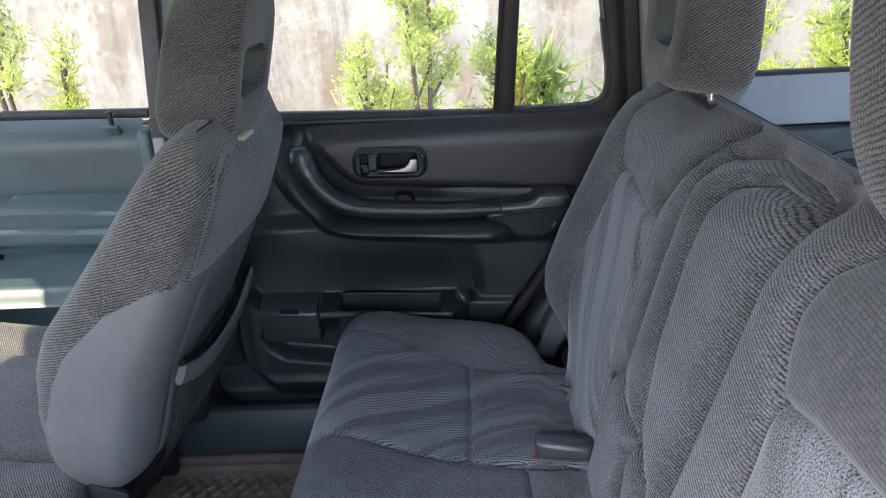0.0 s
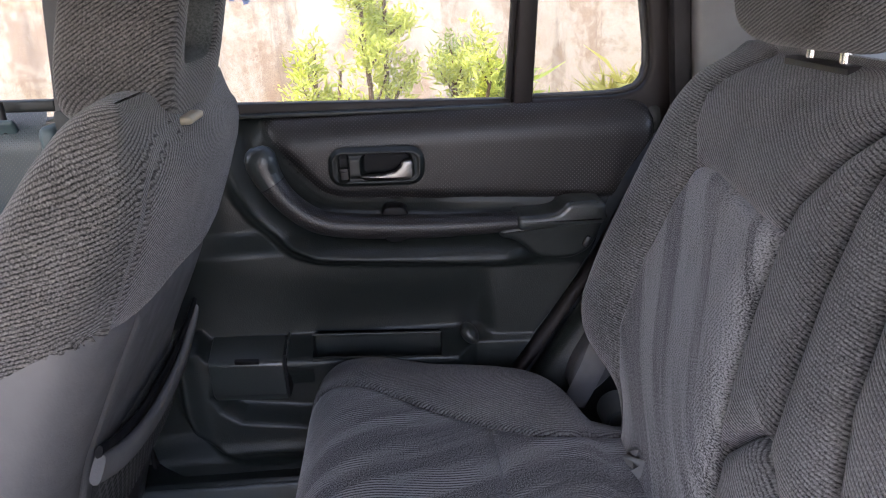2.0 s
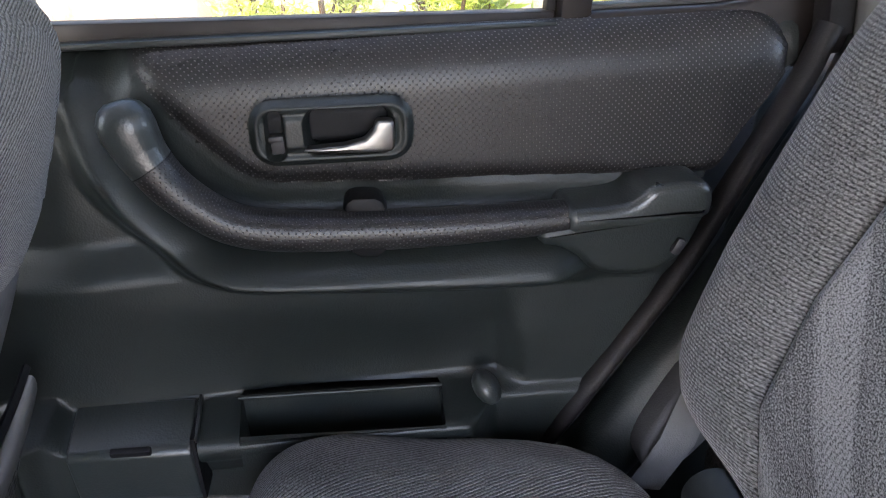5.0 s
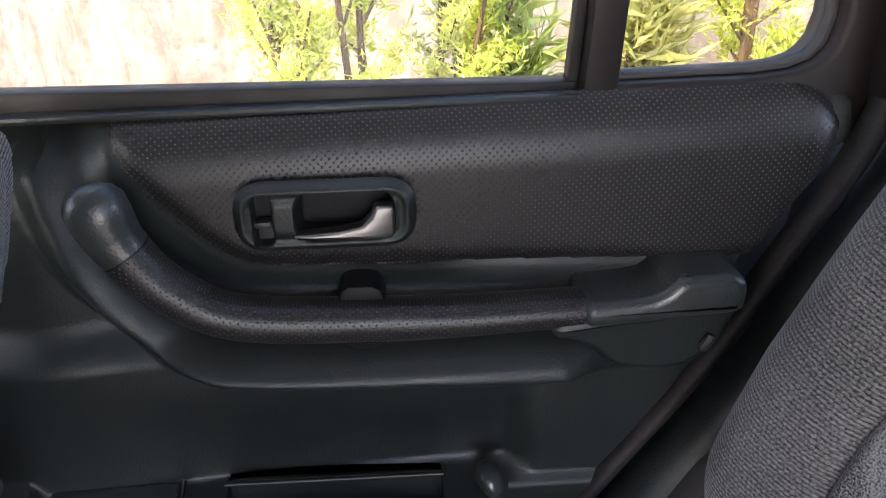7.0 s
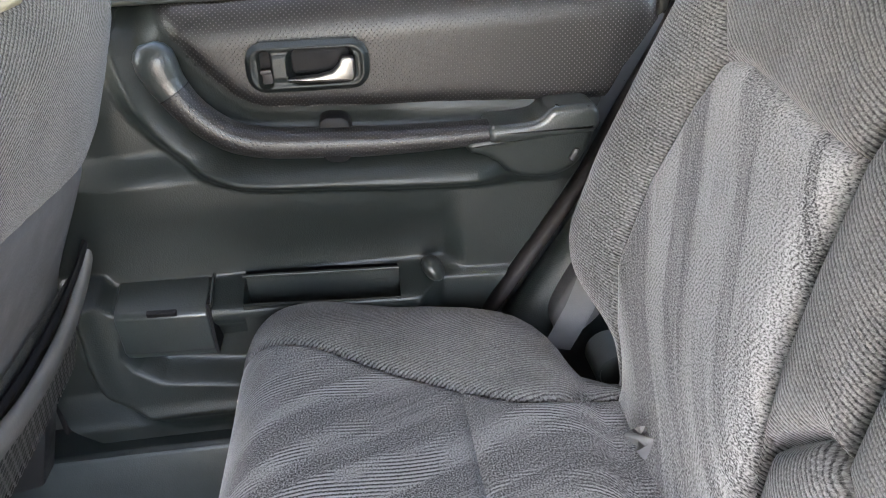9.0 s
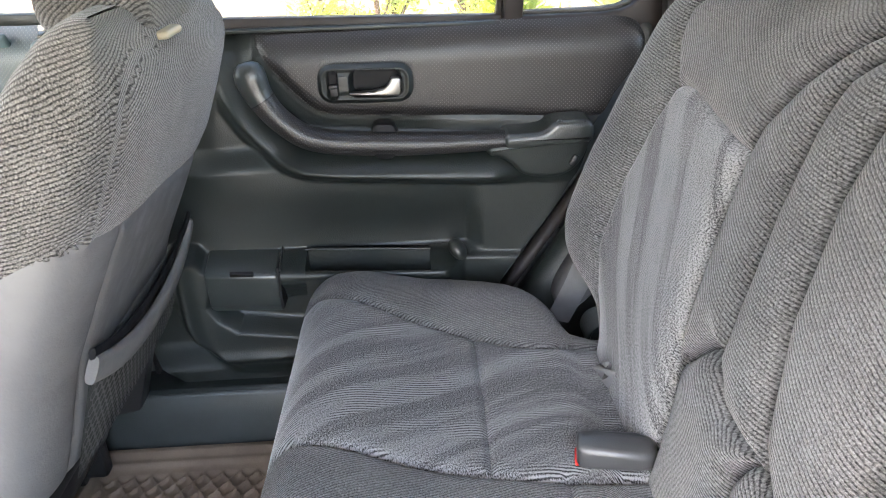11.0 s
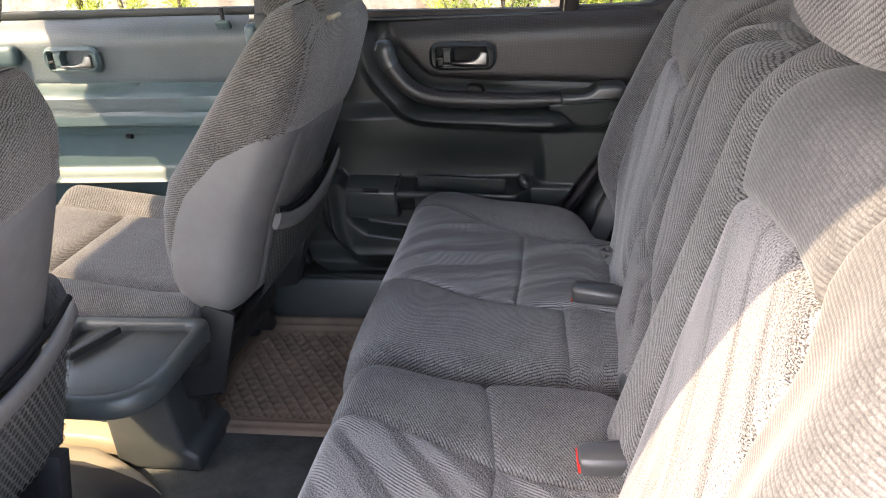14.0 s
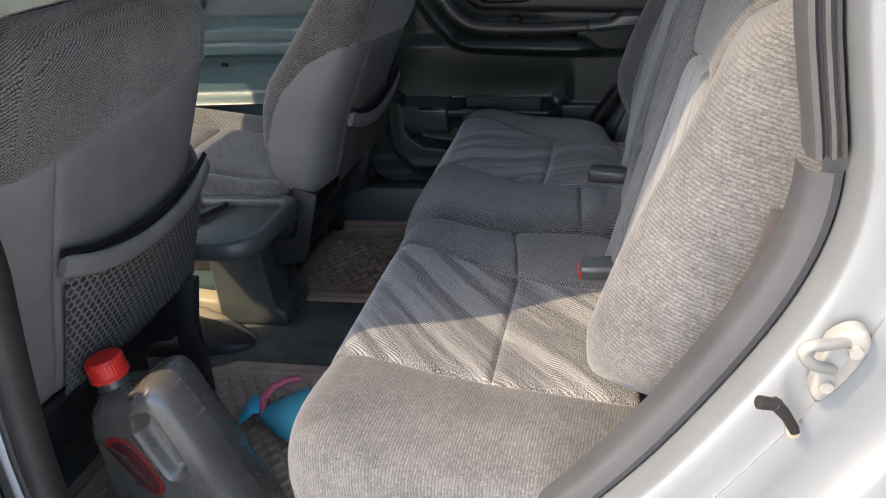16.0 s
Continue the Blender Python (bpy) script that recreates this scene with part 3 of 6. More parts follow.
def shrub(label, x, y, height, spread, seed, leaves=1600, material=None, length=0.048, droop=0.0, base=0.15):
    """A narrow-leaved shrub: tapered trunk, limbs and tufts of strap leaves."""
    rng = np.random.default_rng(seed)
    ob = empty("shrub", label, "shrub", (x, y, 0), "shrubs along the wall")
    tips = []
    bm_v, bm_f = [], []

    def limb(a, c, r0, r1):
        v, f, _ = sweep([a + (c - a) * k + np.array([0, 0, 0]) for k in np.linspace(0, 1, 4)], [r0 + (r1 - r0) * k for k in np.linspace(0, 1, 4)], (0.31, 0.9, 0.11), 6)
        o = sum(len(q) for q in bm_v)
        bm_v.append(v)
        bm_f.extend([tuple(i + o for i in g) for g in f])

    root = np.array([x, y, -0.02])
    stems = 3 if spread > 0.25 else 2
    for s in range(stems):
        top = np.array([x + rng.normal(0, spread * 0.35), y + rng.normal(0, spread * 0.3), height * rng.uniform(0.78, 1.0)])
        limb(root + np.array([rng.normal(0, 0.02), rng.normal(0, 0.02), 0]), top, 0.02, 0.006)
        for k in range(9):
            f = rng.uniform(base, 0.97)
            a = root + (top - root) * f
            reach = spread * (1.15 - 0.75 * f) * rng.uniform(0.5, 1.1)
            ang = rng.uniform(0, 2 * math.pi)
            c = a + np.array([math.cos(ang) * reach, math.sin(ang) * reach, rng.uniform(0.05, 0.22) - droop])
            limb(a, c, 0.007, 0.003)
            for q in np.linspace(0.35, 1, 5):
                tips.append(a + (c - a) * q)
        tips.append(top)
    sheet("trunk", np.vstack(bm_v), bm_f, BARK, ob)
    tips = np.array(tips)
    leaves = int(leaves * (1.9 if length < 0.1 else 1.2))
    at = tips[rng.integers(0, len(tips), leaves)] + rng.normal(0, 0.028, (leaves, 3))
    d = rng.normal(0, 1, (leaves, 3))
    d[:, 2] = np.abs(d[:, 2]) * 0.9 + 0.15 - droop * 4
    d /= np.linalg.norm(d, axis=1)[:, None]
    side = np.cross(d, rng.normal(0, 1, (leaves, 3)))
    side /= np.linalg.norm(side, axis=1)[:, None]
    ln = length * rng.uniform(0.6, 1.25, leaves)[:, None]
    wd = 0.0062 * rng.uniform(0.7, 1.3, leaves)[:, None] * (length / 0.075) ** 0.5
    bend = np.cross(d, side) * ln * 0.12
    v = np.stack([at, at + d * ln * 0.5 + side * wd + bend, at + d * ln, at + d * ln * 0.5 - side * wd + bend], 1).reshape(-1, 3)
    f = np.arange(leaves * 4).reshape(-1, 4)
    sheet("crown", v, f, material or LEAF, ob)
    return ob


shrub("slender bright green shrub with strap leaves", -0.10, 2.75, 1.75, 0.20, 1, 2160)
shrub("low bright green shrub with strap leaves", -0.38, 2.70, 1.12, 0.17, 2, 1440)
shrub("low bright green shrub at the foot of the wall", 0.18, 2.95, 1.02, 0.24, 3, 1560)
shrub("dark green shrub with drooping tips", 0.28, 3.05, 0.98, 0.22, 4, 1080, LEAF_DARK)
shrub("spiky grey-green plant with long leaves", 0.46, 3.05, 0.88, 0.14, 5, 420, LEAF_DARK, 0.22, 0.02)
shrub("dry tufted plant with arching leaves", 0.80, 2.95, 0.76, 0.26, 6, 840, GRASS, 0.22, 0.05)
shrub("dense green shrub beside the wall", 1.30, 2.80, 1.35, 0.32, 7, 2160)
shrub("tall leafy shrub with yellow-green tips", 1.85, 2.75, 1.95, 0.42, 8, 3120)
shrub("tall leafy shrub behind the car", 2.55, 2.75, 2.1, 0.5, 9, 3120)
shrub("slender sapling with a bare trunk", -2.08, 2.85, 1.75, 0.24, 10, 1560, None, 0.048, 0.0, 0.62)
shrub("narrow upright green shrub", -1.80, 2.75, 1.16, 0.12, 11, 1200)
shrub("low green shrub by the wall", -2.35, 2.8, 1.1, 0.22, 12, 1200)

# ---- car shell ----
ROOF_Z = 1.70
shell = empty("car_body", "silver-white car body seen from inside, rear door open", "car body", (0, 0, 0.3), kind="structure")
part("floor_pan", rbox((2.9, 1.46, 0.06), (-0.55, 0, 0.375), 0.01), CARPET, shell, "dark carpeted floor")
part("roof_panel", rbox((2.66, 1.30, 0.05), (0.02, 0, ROOF_Z), 0.02), PAINT, shell)
part("roof_lining", rbox((2.62, 1.26, 0.012), (0.02, 0, ROOF_Z - 0.034), 0.004), HEADLINER, shell, "pale woven roof lining")
for sgn in (1, -1):
    # cant rail, pillars and upper frames
    part("cant_rail", prism([(sgn * 0.60, 1.62), (sgn * 0.665, 1.595), (sgn * 0.70, 1.60), (sgn * 0.66, 1.68), (sgn * 0.60, 1.70)], -1.35, 1.35, "x", 0.006), GREY_TRIM, shell)
    part("front_pillar", prism([(-1.95, 1.12), (-1.88, 1.12), (-1.20, 1.66), (-1.32, 1.66)], sgn * 0.655 - 0.03, sgn * 0.655 + 0.03, "y", 0.008), GREY_TRIM, shell)
part("windscreen_header", rbox((0.12, 1.26, 0.05), (-1.33, 0, 1.665), 0.015), GREY_TRIM, shell)
part("dashboard", prism([(-1.95, 0.55), (-1.45, 0.55), (-1.42, 0.80), (-1.46, 1.02), (-1.60, 1.09), (-1.98, 1.08)], -0.70, 0.70, "y", 0.03, 3), FRONT_TRIM, shell, "dark grey dashboard")
part("firewall", rbox((0.04, 1.46, 0.72), (-1.98, 0, 0.76), 0.01), TRIM, shell)
part("tailgate", rbox((0.05, 1.40, 0.75), (1.32, 0, 0.80), 0.01), GREY_TRIM, shell)
screen = part("windscreen", prism([(-1.94, 1.10), (-1.935, 1.10), (-1.285, 1.655), (-1.29, 1.655)], -0.62, 0.62, "y", 0), GLASS, shell)
screen.visible_shadow = False
part("seat_bulkhead", rbox((0.03, 1.34, 0.30), (0.300, 0, 0.55), 0.006), CARPET, shell, "dark carpeted panel under the rear seat")
part("cargo_floor", rbox((1.0, 1.30, 0.05), (0.85, 0, 0.62), 0.01), CARPET, shell, "dark carpeted load floor")

# ---- far side: lower body, sill ----
part("outer_skin", rbox((3.2, 0.02, 0.72), (-0.40, 0.85, 0.74), 0.006), PAINT, shell)
part("inner_sill", prism([(0.64, 0.40), (0.665, 0.535), (0.70, 0.548), (0.82, 0.548), (0.82, 0.40)], -1.6, 0.30, "x", 0.006), CONSOLE, shell, "dark grey plastic sill cover")
part("sill_plate", prism([(0.650, 0.5485), (0.655, 0.556), (0.715, 0.558), (0.72, 0.5485)], -0.56, 0.22, "x", 0.002), TRIM, shell, "scuffed plastic sill plate")


# ---- rear door, far side ----
def mirror_none(u, w, v):
    return np.stack([u, w, v], 1)


DOOR = [(-0.50, 0.62), (-0.478, 0.585), (-0.44, 0.556), (0.02, 0.556), (0.090, 0.670), (0.126, 0.729), (0.182, 0.803), (0.219, 0.858), (0.250, 0.915), (0.272, 0.965), (0.300, 1.020), (0.338, 1.070), (0.357, 1.085), (0.358, 1.116), (0.344, 1.134), (0.322, 1.144), (0.125, 1.145), (-0.50, 1.149)]
INSERT_LINE = [(-0.2495, 1.149), (-0.249, 1.132), (-0.247, 1.116), (-0.238, 1.096), (-0.209, 1.058), (-0.180, 1.025), (-0.163, 1.013), (-0.141, 1.006), (-0.032, 0.999), (0.116, 0.990), (0.262, 0.980), (0.288, 0.981), (0.308, 0.991), (0.331, 1.027), (0.345, 1.068), (0.346, 1.102), (0.336, 1.126), (0.318, 1.1445)]
INSERT = [(-0.2495, 1.2)] + INSERT_LINE + [(0.318, 1.2)]
ARM = spline([(-0.247, 1.058), (-0.241, 1.045), (-0.226, 1.0205), (-0.202, 0.996), (-0.176, 0.980), (-0.139, 0.971), (-0.083, 0.966), (0.011, 0.961), (0.124, 0.961), (0.180, 0.961)], 56)
LIP = [tuple(q) for q in spline([(-0.306, 1.095), (-0.292, 1.042), (-0.268, 0.996), (-0.232, 0.959), (-0.194, 0.939), (-0.156, 0.931), (-0.039, 0.921), (0.056, 0.914), (0.230, 0.908)], 40)]
OVER_LIP = LIP + [(0.30, 1.2), (-0.292, 1.2)]
SLOT = [(-0.205, 0.7845), (-0.001, 0.7740), (-0.001, 0.7575), (-0.205, 0.7675), (-0.205, 0.7845)]
TUB = [(-0.366, 0.762), (-0.377, 0.710), (-0.362, 0.681), (-0.331, 0.657), (-0.235, 0.643), (0.03, 0.628), (0.03, 0.748)]


def rr(x, z, cx, cz, hx, hz, r):
    dx, dz = np.abs(x - cx) - hx + r, np.abs(z - cz) - hz + r
    return np.hypot(np.maximum(dx, 0), np.maximum(dz, 0)) + np.minimum(np.maximum(dx, dz), 0) - r


def door_depth(x, z):
    y = 0.729 - 0.026 * (1 - sstep(z, 0.922, 0.966))
    d, _ = seam_distance(x, z, [INSERT_LINE])
    pad = inside(INSERT, x, z) & (d > 0.0006)
    y -= np.where(pad, 0.007 + 0.006 * (1 - np.exp(-(d / 0.010) ** 2)), 0.008 * np.exp(-d / 0.012) * (1 - sstep(x, -0.02, 0.06)))
    y += 0.0025 * np.exp(-(d / 0.0042) ** 2)
    # trim swelling inwards towards the front edge
    y -= 0.012 * np.exp(-((x + 0.33) / 0.05) ** 2) * sstep(z, 0.84, 1.0)
    y += 0.026 * sstep(z, 1.01, 1.14) * (1 - sstep(x, -0.285, -0.25))
    # moulded shelf under the grip, with a rounded lower lip
    d, at = seam_distance(x, z, [LIP])
    over = inside(OVER_LIP, x, z)
    out = np.where(over, 1 - sstep(d, 0.0, 0.058), 1 - sstep(d, 0.0, 0.030))
    y -= 0.048 * out * (1 - 0.62 * sstep(at[:, 1], 0.95, 1.07)) * (1 - 0.75 * sstep(x, 0.10, 0.17))
    # hollow above the pocket
    hollow = sstep(z, 0.758, 0.782) * (1 - sstep(z, 0.790, 0.905)) * sstep(x, -0.38, -0.10) * (1 - sstep(x, 0.058, 0.094))
    y += 0.020 * hollow
    # pocket with a sloping top, falling to a low step behind the nub
    behind = sstep(x, 0.020, 0.060)
    zf = 0.7675 - 0.05 * (x + 0.248) + 0.006 * behind + 0.016 * (1 - sstep(x, -0.384, -0.368))
    top = 1 - sstep(z, zf - 0.001, zf + 0.0195 - 0.008 * behind)
    low = sstep(z, 0.562, 0.612)
    curl = np.clip((0.70 - z) / 0.15, 0, 1) ** 2
    ends = sstep(x, -0.446 + 0.11 * curl, -0.402 + 0.13 * curl)
    column = np.exp(-((x + 0.406 - 0.05 * curl) / 0.018) ** 2)
    y -= 0.017 * column * (1 - sstep(z, 0.795, 0.812)) * sstep(z, 0.60, 0.66)
    y -= 0.048 * top * low * ends * (1 - 0.80 * behind)
    y -= 0.006 * np.exp(-((z - 0.606) / 0.014) ** 2) * ends
    # sunk face inside the pocket's rim
    d, _ = seam_distance(x, z, [TUB + TUB[:1]])
    y += np.where(inside(TUB, x, z), 0.032 * sstep(d, 0.0, 0.030) * np.clip((0.770 - z) / 0.06, 0, 1), 0)
    y -= 0.030 * (1 - sstep(z, 0.575, 0.625)) * (1 - ends * low)
    return y


def door_region(x, z):
    key = np.full(len(x), 3)
    key[inside(DOOR, x, z)] = 0
    key[(key == 0) & inside(INSERT, x, z)] = 1
    key[(key == 0) & inside(SLOT[:-1], x, z)] = 2
    key[rr(x, z, -0.084, 1.057, 0.066, 0.025, 0.02) < 0] = 3
    return key


def door_place(u, w, v):
    """The panel's upper edge is rolled outwards under the window."""
    t = np.clip((v - 1.080) / 0.065, 0, None)
    return np.stack([u, w + 0.065 * (1 - np.cos(t)), np.where(v > 1.080, 1.080 + 0.065 * np.sin(t), v)], 1)


rear_door = empty("rear_door", "closed rear car door with dark moulded trim and tinted window", "car door", (-0.05, 0.78, 0.55))
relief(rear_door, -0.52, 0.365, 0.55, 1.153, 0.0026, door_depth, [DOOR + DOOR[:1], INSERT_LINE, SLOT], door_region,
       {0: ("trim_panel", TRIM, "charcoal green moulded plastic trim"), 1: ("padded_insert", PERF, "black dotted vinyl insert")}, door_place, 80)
part("door_core", prism([(-0.50, 0.56), (0.02, 0.56), (0.22, 0.86), (0.33, 1.06), (0.30, 1.10), (-0.50, 1.10)], 0.772, 0.835, "y", 0.004), BLACK, rear_door)


def along_ledge(bm):
    """The pocket's ledge falls slightly towards the rear."""
    for v in bm.verts:
        v.co.z -= 0.05 * (v.co.x + 0.308)
    return bm


lid = part("ashtray_lid", along_ledge(prism([(0.706, 0.7925), (0.6555, 0.7735), (0.6505, 0.767), (0.6545, 0.712), (0.664, 0.698), (0.69, 0.698), (0.715, 0.77)], -0.366, -0.250, "x", 0.0030, 3)), CAP, rear_door, "hinged ashtray lid")
part("lid_gap", along_ledge(rbox((0.0035, 0.052, 0.075), (-0.2475, 0.678, 0.745), 0.0)), DARK, lid)
part("lid_notch", along_ledge(rbox((0.038, 0.007, 0.009), (-0.306, 0.6535, 0.7715), 0.002, pose(0, 0, 0, 20, 0, 0))), DARK, lid)
part("lid_rib", along_ledge(rbox((0.003, 0.054, 0.006), (-0.2445, 0.680, 0.7865), 0.0014, pose(0, 0, 0, 20, 0, 0))), CAP, lid)
bm = bmesh.new()
bmesh.ops.create_uvsphere(bm, u_segments=20, v_segments=12, radius=1.0)
bmesh.ops.transform(bm, matrix=Matrix.Translation((0.045, 0.684, 0.780)) @ pose(0, 0, 0, 25, -35, 0) @ Matrix.Diagonal((0.013, 0.020, 0.019, 1)), verts=bm.verts)
part("pocket_nub", bm, CAP, rear_door)
tube("slot_lip", [(-0.207, 0.699, 0.7885), (-0.10, 0.699, 0.783), (0.000, 0.699, 0.778)], 0.0024, TRIM, rear_door)
BIN = [(-0.205, 0.708, 0.7875), (-0.001, 0.708, 0.777), (-0.001, 0.656, 0.7575), (-0.205, 0.656, 0.7675)]
sheet("door_bin", BIN + [(x, y, 0.69) for x, y, _ in BIN], [(0, 1, 5, 4), (1, 2, 6, 5), (2, 3, 7, 6), (3, 0, 4, 7), (4, 5, 6, 7)], TRIM, rear_door, "open pocket in the door", None, 20)

# grip bar in three pieces
AP = np.stack([ARM[:, 0], np.full(len(ARM), 0.693), ARM[:, 1]], 1)
cut1 = int(np.argmin(np.abs(ARM[:, 1] - 1.0405)))
cut2 = int(np.argmin(np.abs(ARM[:, 0] - 0.122)))


def grip_radii(i0, i1):
    out = []
    for i in range(i0, i1):
        s = i / (len(ARM) - 1)
        a = 0.0180 + 0.0035 * max(0, 1 - s / 0.25) - 0.0060 * max(0, (s - 0.72) / 0.28)
        out.append((a, 0.021))
    return out


capr = grip_radii(0, cut1 + 1)
head = np.array([(-0.2565, 0.694, 1.0990), (-0.2555, 0.693, 1.0945), (-0.2535, 0.692, 1.0860), (-0.2515, 0.692, 1.0745)])
tube("pull_cap", np.vstack([head, AP[:cut1 + 1]]), [(0.010, 0.008), (0.0175, 0.016), (0.0225, 0.021), (0.0235, 0.022)] + capr, CAP, rear_door, "smooth leather-grained pull cap", sides=20, power=2.4)
tube("grip_bar", AP[cut1:cut2 + 1], grip_radii(cut1, cut2 + 1), PERF, rear_door, "dotted vinyl grip bar", sides=22, power=2.3)
seam = AP[cut1] - AP[cut1 - 1]
seam /= np.linalg.norm(seam)
tube("cap_joint", [AP[cut1] - seam * 0.0006, AP[cut1] + seam * 0.0006], [(q[0] + 0.0006, q[1] + 0.0006) for q in (capr[-1], capr[-1])], DARK, rear_door, sides=22, power=2.3)
END = spline([(0.122, 0.9745), (0.150, 0.974), (0.178, 0.976), (0.191, 0.982), (0.201, 0.991), (0.225, 0.9925), (0.250, 0.991), (0.260, 0.981), (0.260, 0.962), (0.252, 0.955), (0.205, 0.953), (0.165, 0.951), (0.122, 0.9505)], 40)
part("grip_end", prism([tuple(q) for q in END], 0.668, 0.745, "y", 0.010, 4), CAP, rear_door, "smooth charcoal grip end")
BLOCK = spline([(0.095, 0.958), (0.18, 0.964), (0.254, 0.968), (0.252, 0.945), (0.241, 0.922), (0.226, 0.908), (0.200, 0.900), (0.165, 0.903), (0.146, 0.911), (0.132, 0.925), (0.116, 0.936), (0.095, 0.941)], 36)
part("grip_block", prism([tuple(q) for q in BLOCK], 0.672, 0.76, "y", 0.010, 4), TRIM, rear_door, "", 70)
part("screw_cover", rbox((0.011, 0.008, 0.018), (0.230, 0.670, 0.929), 0.004, pose(0, 0, 0, 0, 28, 0)), BLACK, rear_door)
part("grip_bracket", prism([(-0.084, 0.965), (-0.038, 0.963), (-0.044, 0.950), (-0.053, 0.943), (-0.070, 0.944), (-0.079, 0.951)], 0.676, 0.735, "y", 0.004), DARK, rear_door)
part("grip_button", prism([(-0.083, 0.975), (-0.040, 0.973), (-0.045, 0.990), (-0.052, 0.9945), (-0.072, 0.9955), (-0.079, 0.991)], 0.694, 0.74, "y", 0.004), DARK, rear_door)


# inner handle set, also used on the front door
def handle_set(parent, x0, z0, scale, y, plate_mat):
    """Bezel with a lock slider and a chrome lever; x0, z0 its middle."""
    def depth(x, z):
        d = rr(x, z, 0, 0, 0.0715, 0.0295, 0.022)
        lock = rr(x, z, -0.0495, -0.001, 0.0085, 0.022, 0.007)
        cup = rr(x, z, 0.0150, 0.001, 0.0395, 0.0205, 0.014)
        w = -0.009 * sstep(-d, -0.001, 0.007) + 0.0025 * np.exp(-((d + 0.012) / 0.004) ** 2)
        w = w + 0.014 * sstep(-lock, -0.0005, 0.003) + 0.026 * sstep(-cup, -0.001, 0.005)
        return w

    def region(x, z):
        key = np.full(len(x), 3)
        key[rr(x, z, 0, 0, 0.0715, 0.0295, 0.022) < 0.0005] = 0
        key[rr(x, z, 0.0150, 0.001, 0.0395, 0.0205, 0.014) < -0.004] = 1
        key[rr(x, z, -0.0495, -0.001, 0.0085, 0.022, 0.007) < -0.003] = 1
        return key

    tilt = math.radians(1.5)

    def place(u, w, v):
        uu, vv = u * math.cos(tilt) + v * math.sin(tilt), v * math.cos(tilt) - u * math.sin(tilt)
        return np.stack([x0 + uu * scale, y + w * scale, z0 + vv * scale], 1)

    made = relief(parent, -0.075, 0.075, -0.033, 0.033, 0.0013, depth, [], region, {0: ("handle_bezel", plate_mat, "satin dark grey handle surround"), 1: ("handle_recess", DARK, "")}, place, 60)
    bezel = made[0]
    lever = [(-0.026, -0.0125), (-0.024, -0.0165), (0.03, -0.0185), (0.052, -0.018), (0.0545, -0.012), (0.0545, 0.008), (0.050, 0.0105), (0.039, 0.010), (0.036, 0.002), (0.028, -0.0065), (0.010, -0.0105)]
    bm = prism(lever, -0.0135, 0.002, "y", 0.0028, 3)
    bmesh.ops.transform(bm, matrix=Matrix.Translation((x0, y, z0)) @ pose(0, 0, 0, 0, 1.5, 0) @ Matrix.Scale(scale, 4), verts=bm.verts)
    part("handle_lever", bm, CHROME, bezel, "worn dull chrome lever")
    bm = rbox((0.0135, 0.012, 0.006), (-0.0488, -0.004, -0.002), 0.002)
    rbox((0.012, 0.004, 0.018), (-0.0488, 0.004, -0.010), 0.001, bm=bm)
    bmesh.ops.transform(bm, matrix=Matrix.Translation((x0, y, z0)) @ Matrix.Scale(scale, 4), verts=bm.verts)
    part("lock_slider", bm, BLACK, bezel)
    return bezel


handle_set(rear_door, -0.084, 1.057, 1.0, 0.706, TRIM)

# window frame and glass
part("belt_seal", prism([(-0.50, 1.137), (0.126, 1.127), (0.126, 1.133), (-0.50, 1.143)], 0.738, 0.756, "y", 0.002), TRIM, rear_door)
part("belt_weatherstrip", prism([(-0.50, 1.135), (0.128, 1.122), (0.128, 1.1395), (-0.50, 1.1615)], 0.7545, 0.778, "y", 0.003), FRAME_DARK, rear_door)
part("window_bar", prism([(0.128, 1.110), (0.159, 1.110), (0.192, 1.60), (0.168, 1.60)], 0.744, 0.785, "y", 0.006), FRAME_DARK, rear_door, "dark brown window divider bar")
part("window_bar_lip", prism([(0.120, 1.135), (0.129, 1.135), (0.168, 1.60), (0.159, 1.60)], 0.757, 0.775, "y", 0.002), RUBBER, rear_door)
corner = [(0.150, 1.110), (0.300, 1.106), (0.340, 1.085), (0.372, 1.070), (0.392, 1.14), (0.352, 1.60), (0.290, 1.60), (0.330, 1.30), (0.342, 1.210), (0.343, 1.178), (0.338, 1.157), (0.327, 1.145), (0.308, 1.139), (0.280, 1.1365), (0.157, 1.1375)]
part("rear_window_frame", prism(corner, 0.742, 0.80, "y", 0.006, 3), FRAME_DARK, rear_door, "glossy dark window frame with a rounded corner")
part("quarter_seal", prism([(0.157, 1.1375), (0.280, 1.1370), (0.308, 1.1395), (0.327, 1.1455), (0.338, 1.1575), (0.343, 1.1785), (0.342, 1.2105), (0.330, 1.30), (0.325, 1.30), (0.337, 1.211), (0.338, 1.180), (0.334, 1.161), (0.325, 1.150), (0.307, 1.144), (0.279, 1.1415), (0.157, 1.142)], 0.758, 0.78, "y", 0.001), SEAL_GREY, rear_door)
part("upper_frame", rbox((0.92, 0.04, 0.03), (-0.05, 0.755, 1.595), 0.006), FRAME_DARK, rear_door)
g = part("window_glass", prism([(-0.50, 1.12), (0.13, 1.12), (0.16, 1.60), (-0.50, 1.60)], 0.766, 0.770, "y", 0), GLASS, rear_door)
g.visible_shadow = False
g = part("quarter_glass", prism([(0.15, 1.12), (0.345, 1.12), (0.36, 1.60), (0.18, 1.60)], 0.768, 0.772, "y", 0), GLASS, rear_door)
g.visible_shadow = False

